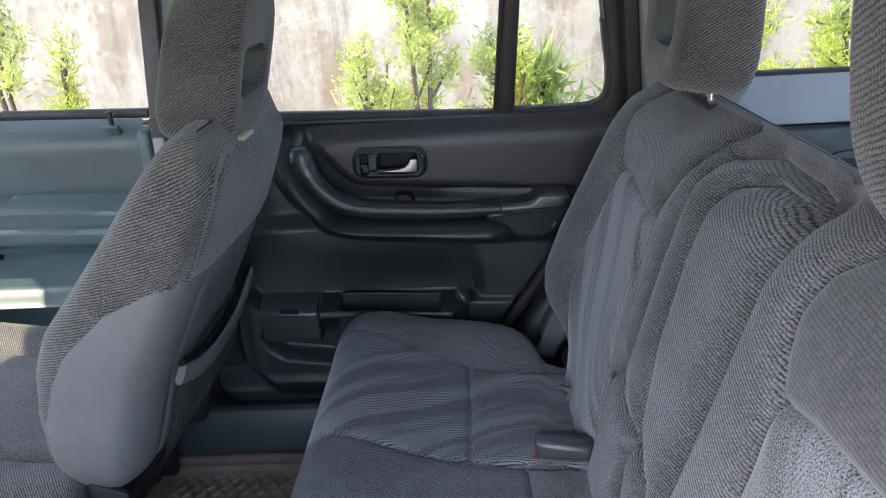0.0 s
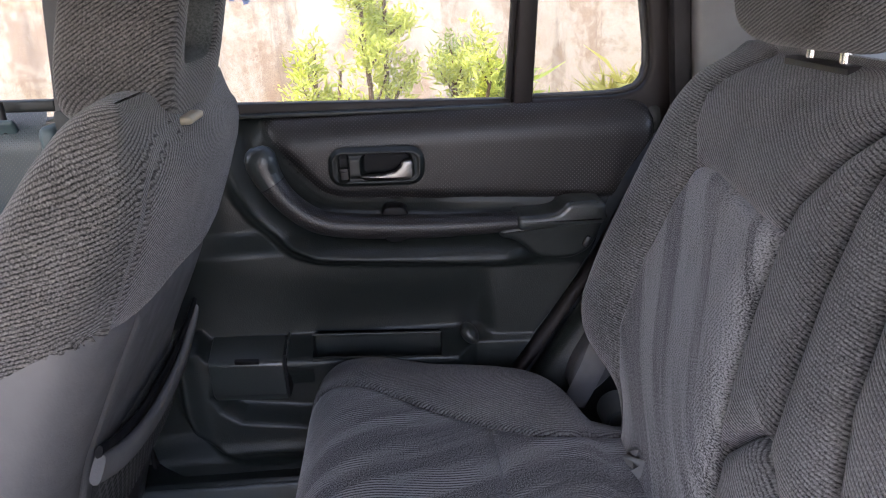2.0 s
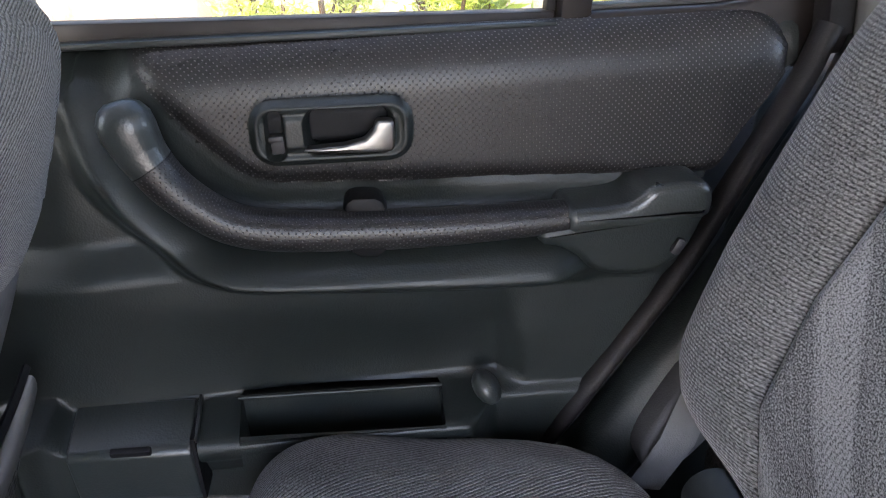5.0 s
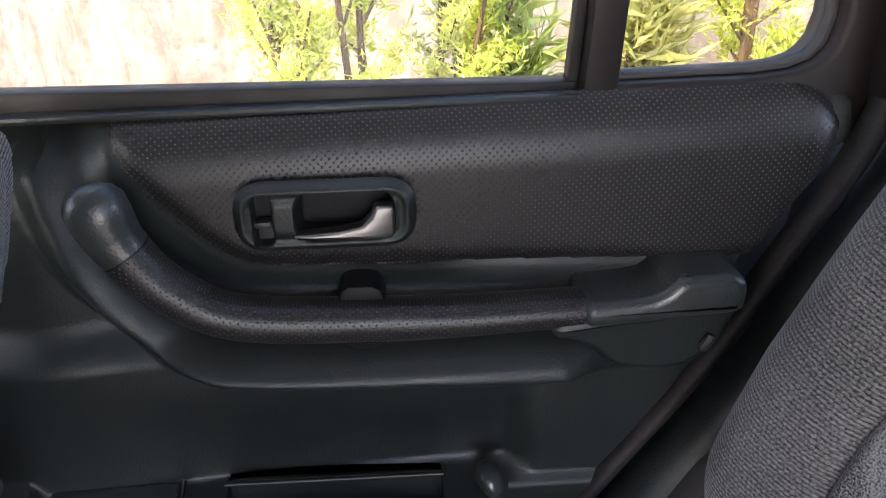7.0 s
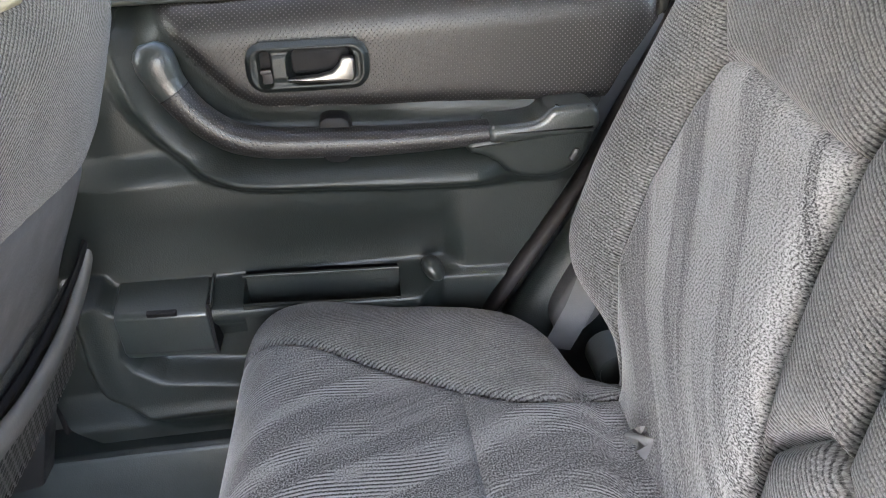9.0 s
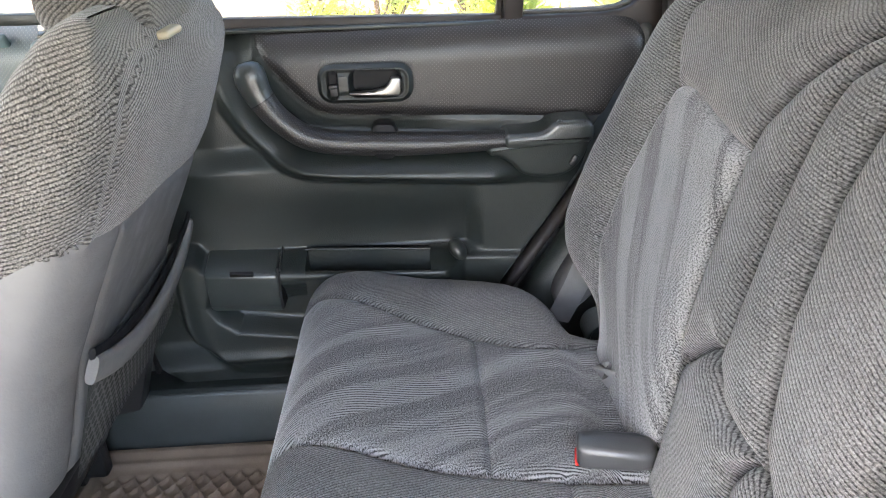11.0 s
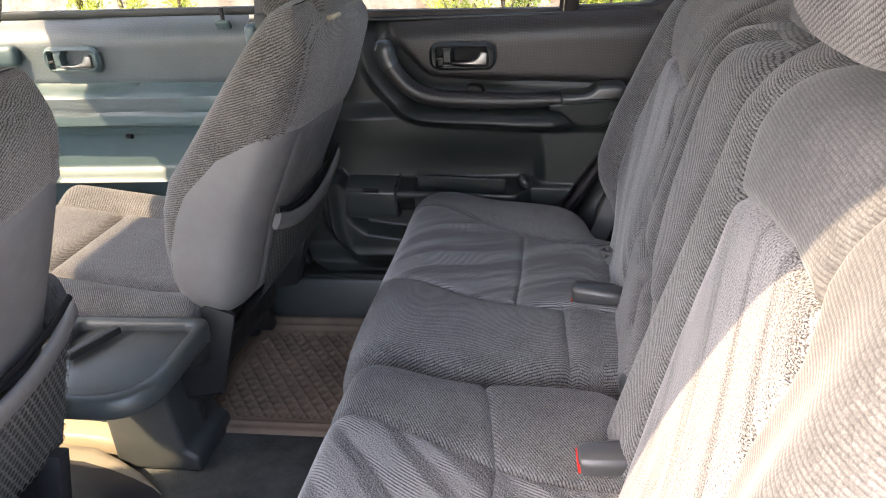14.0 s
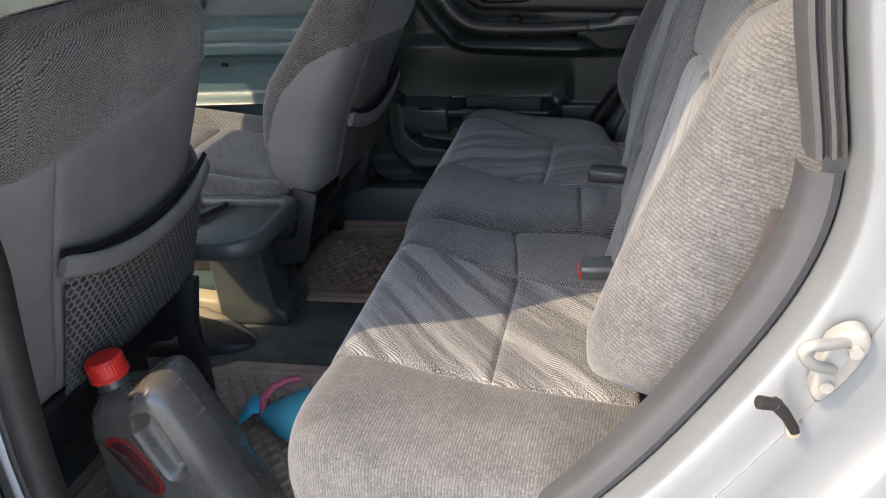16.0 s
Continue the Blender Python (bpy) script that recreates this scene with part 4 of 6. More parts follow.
# centre pillar between the doors
pillar = empty("centre_pillar", "grey trimmed pillar between the car doors", "pillar", (-0.53, 0.74, 0.55), kind="structure")
part("pillar_trim", prism([(-0.560, 0.55), (-0.495, 0.55), (-0.497, 1.16), (-0.450, 1.62), (-0.492, 1.62), (-0.538, 1.16)], 0.712, 0.80, "y", 0.012, 3), GREY_TRIM, pillar)
part("door_seal", prism([(-0.502, 0.55), (-0.494, 0.55), (-0.496, 1.16), (-0.449, 1.62), (-0.457, 1.62), (-0.504, 1.16)], 0.700, 0.716, "y", 0.003), RUBBER, pillar)
part("belt_guide", rbox((0.036, 0.03, 0.11), (-0.516, 0.700, 1.115), 0.010), TRIM, pillar)
part("belt_guide_slot", rbox((0.022, 0.01, 0.045), (-0.517, 0.684, 1.110), 0.004), PALE_TRIM, pillar)
part("belt_webbing", prism([(-0.532, 1.13), (-0.500, 1.13), (-0.462, 1.60), (-0.488, 1.60)], 0.690, 0.693, "y", 0.001), BELT, pillar)

# rear pillar and load bay side
bay = empty("rear_quarter_trim", "grey and charcoal plastic quarter trim with side window", "interior trim", (0.6, 0.74, 0.62), kind="structure")
part("pillar_cover", prism([(0.404, 1.09), (0.560, 1.085), (0.575, 1.14), (0.600, 1.185), (0.585, 1.61), (0.364, 1.61)], 0.700, 0.76, "y", 0.010, 3), GREY_TRIM, bay, "warm grey pillar cover")
part("pillar_strip", prism([(0.376, 1.09), (0.403, 1.09), (0.363, 1.61), (0.336, 1.61)], 0.716, 0.75, "y", 0.004), RUBBER, bay)
part("window_shelf", prism([(0.700, 1.095), (0.735, 1.185), (0.76, 1.185), (0.76, 1.095)], 0.560, 1.30, "x", 0.006), PALE_TRIM, bay, "pale grey shelf below the side window")
part("shelf_edge", prism([(0.565, 1.178), (1.30, 1.172), (1.30, 1.186), (0.585, 1.190)], 0.735, 0.765, "y", 0.003), RUBBER, bay)
part("side_trim", prism([(0.30, 0.62), (1.30, 0.62), (1.30, 1.093), (0.41, 1.093), (0.36, 1.02)], 0.690, 0.80, "y", 0.012, 3), TRIM, bay, "charcoal moulded side trim")
part("rail_above", rbox((0.75, 0.05, 0.06), (0.95, 0.735, 1.59), 0.01), GREY_TRIM, bay)
g = part("side_glass", prism([(0.56, 1.15), (1.31, 1.15), (1.31, 1.62), (0.56, 1.62)], 0.766, 0.770, "y", 0), GLASS, bay)
g.visible_shadow = False
speaker = empty("speaker_grille", "round black louvred speaker grille", "speaker", (0.80, 0.69, 0.97))
part("surround", prism([(0.80 + 0.115 * math.cos(a) * (1.0 + 0.05 * math.cos(4 * a)), 0.985 + 0.062 * math.sin(a)) for a in np.linspace(0, 2 * math.pi, 40)[:-1]], 0.680, 0.693, "y", 0.004), BLACK, speaker)
for k in range(9):
    z = 0.94 + 0.0112 * k
    half = 0.105 * math.sqrt(max(0.05, 1 - ((z - 0.985) / 0.058) ** 2))
    part("louvre", rbox((2 * half, 0.006, 0.0055), (0.80, 0.678, z), 0.0015, segments=1), TRIM, speaker)

# lower pillar moulding between the door and the seat
P1 = spline([(0.03, 0.556), (0.135, 0.700), (0.18, 0.765), (0.255, 0.875), (0.300, 0.96), (0.355, 1.06), (0.378, 1.12)], 30)
mould = empty("wheel_arch_trim", "charcoal plastic moulding over the wheel arch", "interior trim", (0.2, 0.72, 0.56), kind="structure")
tube("door_rubber", [(x + 0.001, 0.722, z - 0.002) for x, z in P1], [(0.011, 0.016)] * 30, RUBBER, mould, "black rubber door seal", sides=12)
tube("arch_moulding", [(x + 0.052, 0.704, z - 0.024) for x, z in P1], [(0.038, 0.036)] * 30, TRIM, mould, sides=16, power=2.6)
part("arch_panel", prism([(0.06, 0.52), (0.50, 0.52), (0.50, 1.08), (0.41, 1.08), (0.33, 0.93), (0.22, 0.75)], 0.690, 0.74, "y", 0.01), TRIM, mould)
part("belt_cover", prism([tuple(q) for q in spline([(0.241, 0.792), (0.226, 0.768), (0.206, 0.732), (0.198, 0.702), (0.206, 0.682), (0.220, 0.672), (0.240, 0.684), (0.260, 0.703), (0.285, 0.74), (0.290, 0.80), (0.265, 0.82)], 30)], 0.636, 0.690, "y", 0.009, 3), BELT_COVER, mould, "grey folded seat belt cover")
bm = bmesh.new()
rings = [[bm.verts.new((0.268 + r * math.cos(2 * math.pi * k / 36), y, 0.664 + r * math.sin(2 * math.pi * k / 36))) for k in range(36)] for r, y in ((0.030, 0.62), (0.030, 0.568), (0.0285, 0.564), (0.026, 0.5635), (0.0245, 0.566), (0.010, 0.567))]
for p, q in zip(rings[:-1], rings[1:]):
    for k in range(36):
        bm.faces.new((p[k], p[(k + 1) % 36], q[(k + 1) % 36], q[k]))
bm.faces.new(rings[-1])
part("hinge_cap", bm, CONSOLE, mould, "round grey seat hinge cap with a raised rim")
tube("belt_strap", [(0.205, 0.64, 0.66), (0.23, 0.625, 0.73), (0.262, 0.64, 0.80)], [(0.02, 0.002)] * 3, BELT, mould)

# ---- rear seat ----
def back_place(u, w, v):
    return np.stack([0.226 + 0.285 * (v - 0.72) - w * 0.960, u, v + w * 0.278], 1)


def cushion_place(u, w, v):
    return np.stack([v, u, w], 1)


def mir(line):
    return [(-a, b) for a, b in line]


OUTER = [(0.47, 1.30), (0.495, 1.212), (0.526, 1.168), (0.514, 1.122), (0.484, 1.081), (0.502, 1.035), (0.513, 0.95), (0.512, 0.85), (0.490, 0.79), (0.45, 0.745), (0.44, 0.65)]
OUTER_L = [(-0.62, 1.30), (-0.573, 1.237), (-0.504, 1.212), (-0.456, 1.180), (-0.441, 1.140), (-0.436, 1.112), (-0.445, 1.090), (-0.457, 1.065), (-0.456, 1.040), (-0.448, 0.985), (-0.452, 0.935), (-0.465, 0.88), (-0.475, 0.80), (-0.47, 0.65)]
ROOF = [(0.484, 1.081), (0.470, 1.086), (0.445, 1.087), (0.37, 1.078), (0.268, 1.066)]
S3 = [(0.150, 1.30), (0.172, 1.205), (0.218, 1.157), (0.262, 1.103), (0.268, 1.066), (0.262, 0.99), (0.248, 0.92), (0.222, 0.835), (0.200, 0.78), (0.19, 0.65)]
S4 = [(-0.09, 1.195), (-0.01, 1.212), (0.075, 1.214), (0.128, 1.199), (0.156, 1.17), (0.166, 1.12), (0.168, 1.05), (0.155, 0.955), (0.146, 0.905), (0.10, 0.878), (0.008, 0.874)]
S5 = [(-0.075, 1.175), (-0.03, 1.196), (0.02, 1.198), (0.058, 1.185), (0.080, 1.155), (0.088, 1.09), (0.074, 0.99), (0.035, 0.90), (-0.005, 0.862), (-0.03, 0.80), (-0.045, 0.65)]
PETAL = [(0.200, 0.80), (0.212, 0.865), (0.176, 0.905), (0.146, 0.905)]
PETAL2 = [(0.052, 0.80), (0.060, 0.845), (0.045, 0.878)]
L1 = [(-0.25, 1.30), (-0.225, 1.231), (-0.192, 1.211), (-0.171, 1.180), (-0.167, 1.142), (-0.177, 1.106), (-0.194, 1.079), (-0.190, 1.055), (-0.195, 1.02), (-0.197, 0.975), (-0.203, 0.93), (-0.211, 0.885), (-0.22, 0.80), (-0.225, 0.65)]
LROOF = [(-0.194, 1.079), (-0.25, 1.092), (-0.36, 1.100), (-0.405, 1.096), (-0.445, 1.090)]
rows = list(np.concatenate([np.linspace(0.695, 0.72, 8), np.linspace(0.724, 1.17, 126), np.linspace(1.173, 1.238, 30)]))


def outer_edge(z):
    return float(np.interp(z, [0.69, 0.74, 0.77, 0.785, 0.80, 0.82, 0.845, 0.87, 0.90, 0.95, 1.02, 1.12, 1.18, 1.24], [0.46, 0.475, 0.508, 0.535, 0.565, 0.600, 0.631, 0.645, 0.648, 0.646, 0.635, 0.615, 0.598, 0.57]))


def bolster(u, z):
    """Forward swell of the outer edge, for positive u."""
    side = np.exp(-((u - 0.575) / 0.062) ** 2)
    tall = np.interp(z, [0.70, 0.78, 0.86, 0.95, 1.06, 1.16, 1.24], [0.022, 0.040, 0.052, 0.048, 0.034, 0.020, 0.008])
    lumbar = 0.004 * np.exp(-((z - 0.86) / 0.12) ** 2)
    top = -0.035 * np.clip((z - 1.13) / 0.10, 0, 1) ** 2
    return side * tall + lumbar + top


def right_bump(u, z):
    centre = 0.012 * np.exp(-((u - 0.05) / 0.16) ** 2) * sstep(z, 0.74, 0.90)
    for line, poly, lift in ((S4, [(-0.5, 1.195)] + S4 + [(-0.5, 0.874)], 0.004), (S5, [(-0.5, 1.175)] + S5 + [(-0.5, 0.65)], 0.004)):
        d, _ = seam_distance(u, z, [line])
        centre = centre + inside(poly, u, z) * lift * (1 - np.exp(-d / 0.016))
    end = -0.024 * np.exp(-((u + 0.085) / 0.024) ** 2)
    return bolster(u, z) + centre + end


def left_bump(u, z):
    inner = 0.008 * np.exp(-((u + 0.125) / 0.042) ** 2) * (1 - sstep(z, 1.13, 1.20))
    end = -0.020 * np.exp(-((u + 0.085) / 0.02) ** 2)
    return bolster(-u, z) + inner + end


def line_at(line, z):
    q = sorted(((b, a) for a, b in line))
    return np.interp(z, [b for b, _ in q], [a for _, a in q])


def right_region(u, z, f):
    key = np.zeros(len(u), int)
    key[f <= -0.75] = 9
    fr = f > -0.75
    key[fr & (u > line_at(OUTER, z))] = 1
    main = fr & (u <= line_at(OUTER, z)) & (u > line_at(S3, z))
    roof = np.interp(u, [p[0] for p in ROOF[::-1]], [p[1] for p in ROOF[::-1]])
    key[main] = np.where(z[main] > roof[main], 2, 3)
    mid = fr & (u <= line_at(S3, z))
    p4 = [(-0.5, 1.195)] + S4 + [(-0.5, 0.874)]
    p5 = [(-0.5, 1.175)] + S5 + [(-0.5, 0.65)]
    key[mid] = 4
    i4 = inside(p4, u, z)
    key[mid & i4] = 5
    key[mid & inside(p5, u, z)] = 6
    return key


def left_region(u, z, f):
    key = np.zeros(len(u), int)
    key[f <= -0.75] = 9
    fr = f > -0.75
    key[fr & (u < line_at(OUTER_L, z))] = 1
    main = fr & (u >= line_at(OUTER_L, z)) & (u < line_at(L1, z))
    q = LROOF[::-1]
    roof = np.interp(u, [p[0] for p in q], [p[1] for p in q])
    key[main] = np.where(z[main] > roof[main], 2, 3)
    key[fr & (u >= line_at(L1, z))] = 4
    return key


BACK_LOOKS = {1: ("outer_bolster", KNIT, "grey knit-ribbed bolster"), 2: ("upper_panel", VELOUR, "plain grey velour upper panel"), 3: ("banded_panel", STRIPE_BACK, "velour panel with pale and dark streaks"),
              4: ("inner_bolster", TWILL, ""), 5: ("centre_roll", KNIT, ""), 6: ("centre_pad", TWILL, ""), 9: ("back_shell", CARPET, "dark carpeted back")}
seat_r = empty("folding_rear_seat", "grey velour rear seat back with centre section", "car seat", (0.3, 0.28, 0.70), "rear seat backs")
pillow(seat_r, rows, lambda z: -0.075, outer_edge, lambda z: 0.017, lambda z: -0.10, 0.03, 0.060,
       [OUTER, ROOF, S3, S4, S5, PETAL, PETAL2], right_region, right_bump, BACK_LOOKS, back_place, 440, 5.0, (0.005, 0.0045), (0.008, 0.013), deep=[S3, S4, S5, PETAL, PETAL2], crease=(0.018, 0.013))
seat_l = empty("folding_rear_seat", "grey velour rear seat back in the sunlight", "car seat", (0.3, -0.36, 0.70), "rear seat backs")
pillow(seat_l, rows, lambda z: -outer_edge(z), lambda z: -0.080, lambda z: 0.036, lambda z: -0.09, 0.03, 0.060,
       [OUTER_L, LROOF, L1], left_region, left_bump, {**BACK_LOOKS, 1: ("outer_bolster", KNIT_NEAR, "grey knit-ribbed bolster"), 2: ("upper_panel", KNIT_NEAR, "grey ribbed velour upper panel")}, back_place, 360, 5.0, (0.005, 0.0045), (0.007, 0.013), deep=[L1], crease=(0.008, 0.016))


# headrests: a padded ring with an opening through its middle
def headrest(parent, place, width, height, depth, hole_w, hole_h, hole_z, material, label, posts=0.05, back=0.0, guide=(0.012, 0.004, 0.011)):
    """place maps (u across, w forward, v up from the lower edge) to the world."""
    n = 48
    verts, faces = [], []
    # the pad is a thick ring: outer and inner outlines joined round the front and back
    def outline(k, hw, hh, cz, p):
        a = 2 * math.pi * k / n
        c, s = math.cos(a), math.sin(a)
        return hw * np.sign(c) * abs(c) ** (2 / p), cz + hh * np.sign(s) * abs(s) ** (2 / p)

    m = 20
    for k in range(n):
        ox, oz = outline(k, width / 2, height / 2, height / 2, 3.1)
        ix, iz = outline(k, hole_w / 2, hole_h / 2, hole_z, 5.0)
        for j in range(m):
            b = 2 * math.pi * j / m
            c, s = math.cos(b), math.sin(b)
            t = 0.5 + 0.5 * np.sign(c) * abs(c) ** 0.42
            w = depth / 2 * np.sign(s) * abs(s) ** 0.42
            x, z = ix + (ox - ix) * t, iz + (oz - iz) * t
            verts.append((x, w * (1 - 0.12 * (z / height)), z))
    for k in range(n):
        for j in range(m):
            a, b = k * m + j, k * m + (j + 1) % m
            c, d = ((k + 1) % n) * m + (j + 1) % m, ((k + 1) % n) * m + j
            faces.append((a, b, c, d))
    q = np.array(verts)
    uv = np.stack([q[:, 0] + q[:, 1], q[:, 2] + 0.3 * q[:, 1]], 1)
    # faces inside the opening get a darker material
    hole_side = np.array([0.72 * m / 2 > abs((f % m) - m / 2 + 0.5) for f in range(len(faces))]) & np.array([abs((f % m) - m / 2 + 0.5) < 3 for f in range(len(faces))])
    made = split_parts(parent, place(q[:, 0], q[:, 1], q[:, 2]), faces, uv, hole_side.astype(int), {0: ("headrest", material, label)}, 80)
    pad = made[0]
    split_parts(pad, place(q[:, 0], q[:, 1], q[:, 2]), faces, uv, hole_side.astype(int), {1: ("opening_inside", CARPET, "darker inner faces of the opening")}, 80)
    for s in (-1, 1):
        p = np.array([[s * 0.032, -back, 0.03], [s * 0.032, -back, -posts / 2], [s * 0.032, -back, -posts - 0.03]])
        tube("post", place(p[:, 0], p[:, 1], p[:, 2]), 0.0065, STEEL, pad, "bright steel headrest post")
    p = np.array([[-0.062, -back, -posts + guide[0]], [0.062, -back, -posts + guide[0]]])
    tube("post_guide", place(p[:, 0], p[:, 1], p[:, 2]), [guide[1:]] * 2, BLACK, pad, "", (1, 0, 0.0001), 10, 4.0)
    return pad


def rear_rest(cy, base_z, lean=0.20, at=0.395):
    def place(u, w, v):
        z = base_z + v
        return np.stack([at + lean * v - w, cy + u, z + 0.15 * w], 1)
    return place


headrest(seat_r, rear_rest(0.372, 1.230, 0.05, 0.388), 0.218, 0.190, 0.108, 0.085, 0.085, 0.105, REST, "open grey velour headrest", 0.034, 0.018, (0.020, 0.006, 0.015))
headrest(seat_l, rear_rest(-0.345, 1.240, -0.15, 0.374), 0.275, 0.20, 0.115, 0.090, 0.085, 0.092, REST, "open grey velour headrest", 0.040, 0.045)
# release knob on top of the back
kb = part("release_knob", rbox((0.030, 0.034, 0.009), (0.418, 0.520, 1.252), 0.004, segments=3), BLACK, seat_r, "black release knob")
tube("knob_stem", [(0.418, 0.520, 1.20), (0.418, 0.520, 1.25)], 0.006, BLACK, kb)

# ---- rear cushions ----
FRONT, REAR = -0.212, 0.255
crow = list(np.concatenate([np.linspace(FRONT, FRONT + 0.055, 30), np.linspace(FRONT + 0.0585, REAR, 118)]))
C_OUT = [(0.565, -0.30), (0.556, -0.16), (0.546, -0.112), (0.521, -0.045), (0.495, 0.015), (0.474, 0.053), (0.448, 0.11), (0.437, 0.19), (0.432, 0.30)]
C_MID = [(0.474, 0.053), (0.33, 0.056), (0.196, 0.053)]
C_IN = [(0.245, -0.30), (0.238, -0.165), (0.221, -0.07), (0.197, 0.053), (0.180, 0.14), (0.168, 0.30)]
C_CUT = [(0.188, 0.133), (0.10, 0.138), (0.0, 0.146)]
N_OUT = [(-0.495, -0.30), (-0.482, -0.16), (-0.478, -0.12), (-0.475, -0.05), (-0.480, 0.02), (-0.488, 0.054), (-0.500, 0.136), (-0.509, 0.212), (-0.515, 0.30)]
N_IN = [(-0.150, -0.30), (-0.148, -0.19), (-0.146, -0.13), (-0.160, -0.05), (-0.183, 0.010), (-0.204, 0.054), (-0.220, 0.10), (-0.230, 0.157), (-0.235, 0.30)]
N_MID = [(-0.488, 0.054), (-0.35, 0.053), (-0.204, 0.054)]
N_CUT = [(-0.204, 0.054), (-0.10, 0.038), (0.0, 0.018)]


def side_out(x):
    return float(np.interp(x, [-0.212, -0.185, -0.15, -0.10, -0.05, 0.03, 0.08, 0.115, 0.140, 0.158, 0.170, 0.178, 0.184, 0.192, 0.22, 0.25], [0.612, 0.640, 0.657, 0.668, 0.672, 0.667, 0.655, 0.640, 0.622, 0.602, 0.580, 0.556, 0.525, 0.500, 0.482, 0.475]))


def cushion_bump(u, x):
    a = np.abs(u)
    z = 0.028 * np.exp(-((x + 0.135) / 0.085) ** 2)                        # raised front roll
    z += 0.012 * sstep(a, 0.47, 0.60) * (1 - sstep(x, 0.12, 0.22))          # side bolster
    z -= 0.004 * np.exp(-((a - 0.33) / 0.13) ** 2) * sstep(x, -0.1, 0.05)
    z -= 0.020 * np.exp(-(a / 0.020) ** 2)
    return z


def cushion_region(sign):
    c_in, c_out = (C_IN, C_OUT) if sign > 0 else (mir(N_IN), mir(N_OUT))

    def region(u, x, f):
        a = u * sign
        key = np.full(len(u), 9)
        fr = f > 0.02
        key[fr] = 4
        main = fr & (a > line_at(c_in, x)) & (a < line_at(c_out, x))
        key[main] = np.where(x[main] < 0.0545, 2, 3)
        key[fr & (a >= line_at(c_out, x))] = 1
        return key
    return region


def make_cushion(sign, label):
    ob = empty("rear_seat_cushion", label, "car seat", (0.0, 0.33 * sign, 0.60), "rear seat cushions")
    seams = [C_OUT, C_MID, C_IN, C_CUT]
    if sign < 0:
        seams = [N_OUT, N_MID, N_IN, N_CUT]
    lo = (lambda x: 0.012) if sign > 0 else (lambda x: -float(np.interp(x, [-0.20, -0.16, -0.12, -0.06, 0.25], [0.620, 0.650, 0.664, 0.674, 0.674])))
    hi = side_out if sign > 0 else (lambda x: float(np.interp(x, [0.08, 0.14, 0.18, 0.20, 0.22, 0.24, 0.255], [0.009, 0.003, -0.011, -0.026, -0.048, -0.070, -0.085])))
    mine = crow if sign > 0 else [FRONT + 0.025 + (x - FRONT) * (REAR - FRONT - 0.025) / (REAR - FRONT) for x in crow]
    pillow(ob, mine, lo, hi, lambda x: 0.745, lambda x: 0.590, 0.055, 0.02, seams, cushion_region(sign), cushion_bump,
           {1: ("side_bolster", TWILL_SEAT_FAR if sign > 0 else KNIT_NEAR, "grey twill bolster"), 2: ("front_panel", STRIPE_SEAT if sign > 0 else STRIPE_SEAT_NEAR, "velour panel with slanting bands"), 3: ("rear_panel", STRIPE_SEAT if sign > 0 else STRIPE_SEAT_NEAR, "velour panel with slanting bands"),
            4: ("centre_pad", TWILL_SEAT_FAR if sign > 0 else TWILL_SEAT, "grey twill centre pad"), 9: ("underside", CARPET, "")}, cushion_place, 440, 6.0, (0.004, 0.004), (0.005, 0.011), 0.25)
    part("base_frame", rbox((0.30, 0.50, 0.16), (0.06, 0.33 * sign, 0.50), 0.02), BLACK, ob, "black seat base")
    part("base_foot", rbox((0.34, 0.05, 0.20), (0.05, 0.50 * sign, 0.505), 0.012), GREY_TRIM, ob)
    return ob


make_cushion(1, "grey velour rear seat cushion with banded panels")
make_cushion(-1, "grey velour rear seat cushion partly in sun")


# belt buckles
def buckle(x, y, z, turn, label, red):
    ob = empty("seat_belt_buckle", label, "belt buckle", (x, y, z), "rear belt buckles")
    bm = prism([(-0.043, -0.0155), (-0.030, -0.0185), (0.022, -0.021), (0.038, -0.017), (0.043, -0.008), (0.043, 0.008), (0.038, 0.017), (0.022, 0.021), (-0.030, 0.0185), (-0.043, 0.0155)], -0.013, 0.014, "z", 0.006, 4)
    for v in bm.verts:
        if v.co.z > 0:
            v.co.z += 0.004 - 45 * (v.co.y ** 2) * 0.3 - 0.010 * max(0, v.co.x / 0.043) ** 2
    bmesh.ops.transform(bm, matrix=Matrix.Translation((x, y, z)) @ turn, verts=bm.verts)
    part("housing", bm, BUCKLE, ob, "black plastic housing")
    bm = rbox((0.005, 0.028, 0.018 if red else 0.004), (-0.0425, 0, 0 if red else -0.010), 0.002)
    bmesh.ops.transform(bm, matrix=Matrix.Translation((x, y, z)) @ turn, verts=bm.verts)
    part("release_button", bm, RED, ob, "red release button")
    p = [Matrix.Translation((x, y, z)) @ turn @ Vector(q) for q in ((0.036, 0, -0.004), (0.058, 0.004, -0.002), (0.085, 0.006, -0.026))]
    tube("strap", [tuple(q) for q in p], [(0.016, 0.0025)] * 3, BELT, ob, "grey webbing", (0, 0.2, 1))
    return ob


buckle(0.190, 0.205, 0.757, pose(0, 0, 0, 0, -2, -10), "black seat belt buckle lying on the cushion", 0)
buckle(0.195, -0.194, 0.754, pose(0, 0, 0, 8, -6, 4), "black seat belt buckle with red button in sunlight", 1)
hinge = empty("seat_hinge_cover", "round grey plastic cover between the cushions", "hinge cover", (0.235, 0.0, 0.70))
bm = bmesh.new()
bmesh.ops.create_uvsphere(bm, u_segments=20, v_segments=12, radius=0.033)
bmesh.ops.transform(bm, matrix=Matrix.Translation((0.240, 0.002, 0.722)) @ Matrix.Diagonal((0.9, 1.1, 0.95, 1)), verts=bm.verts)
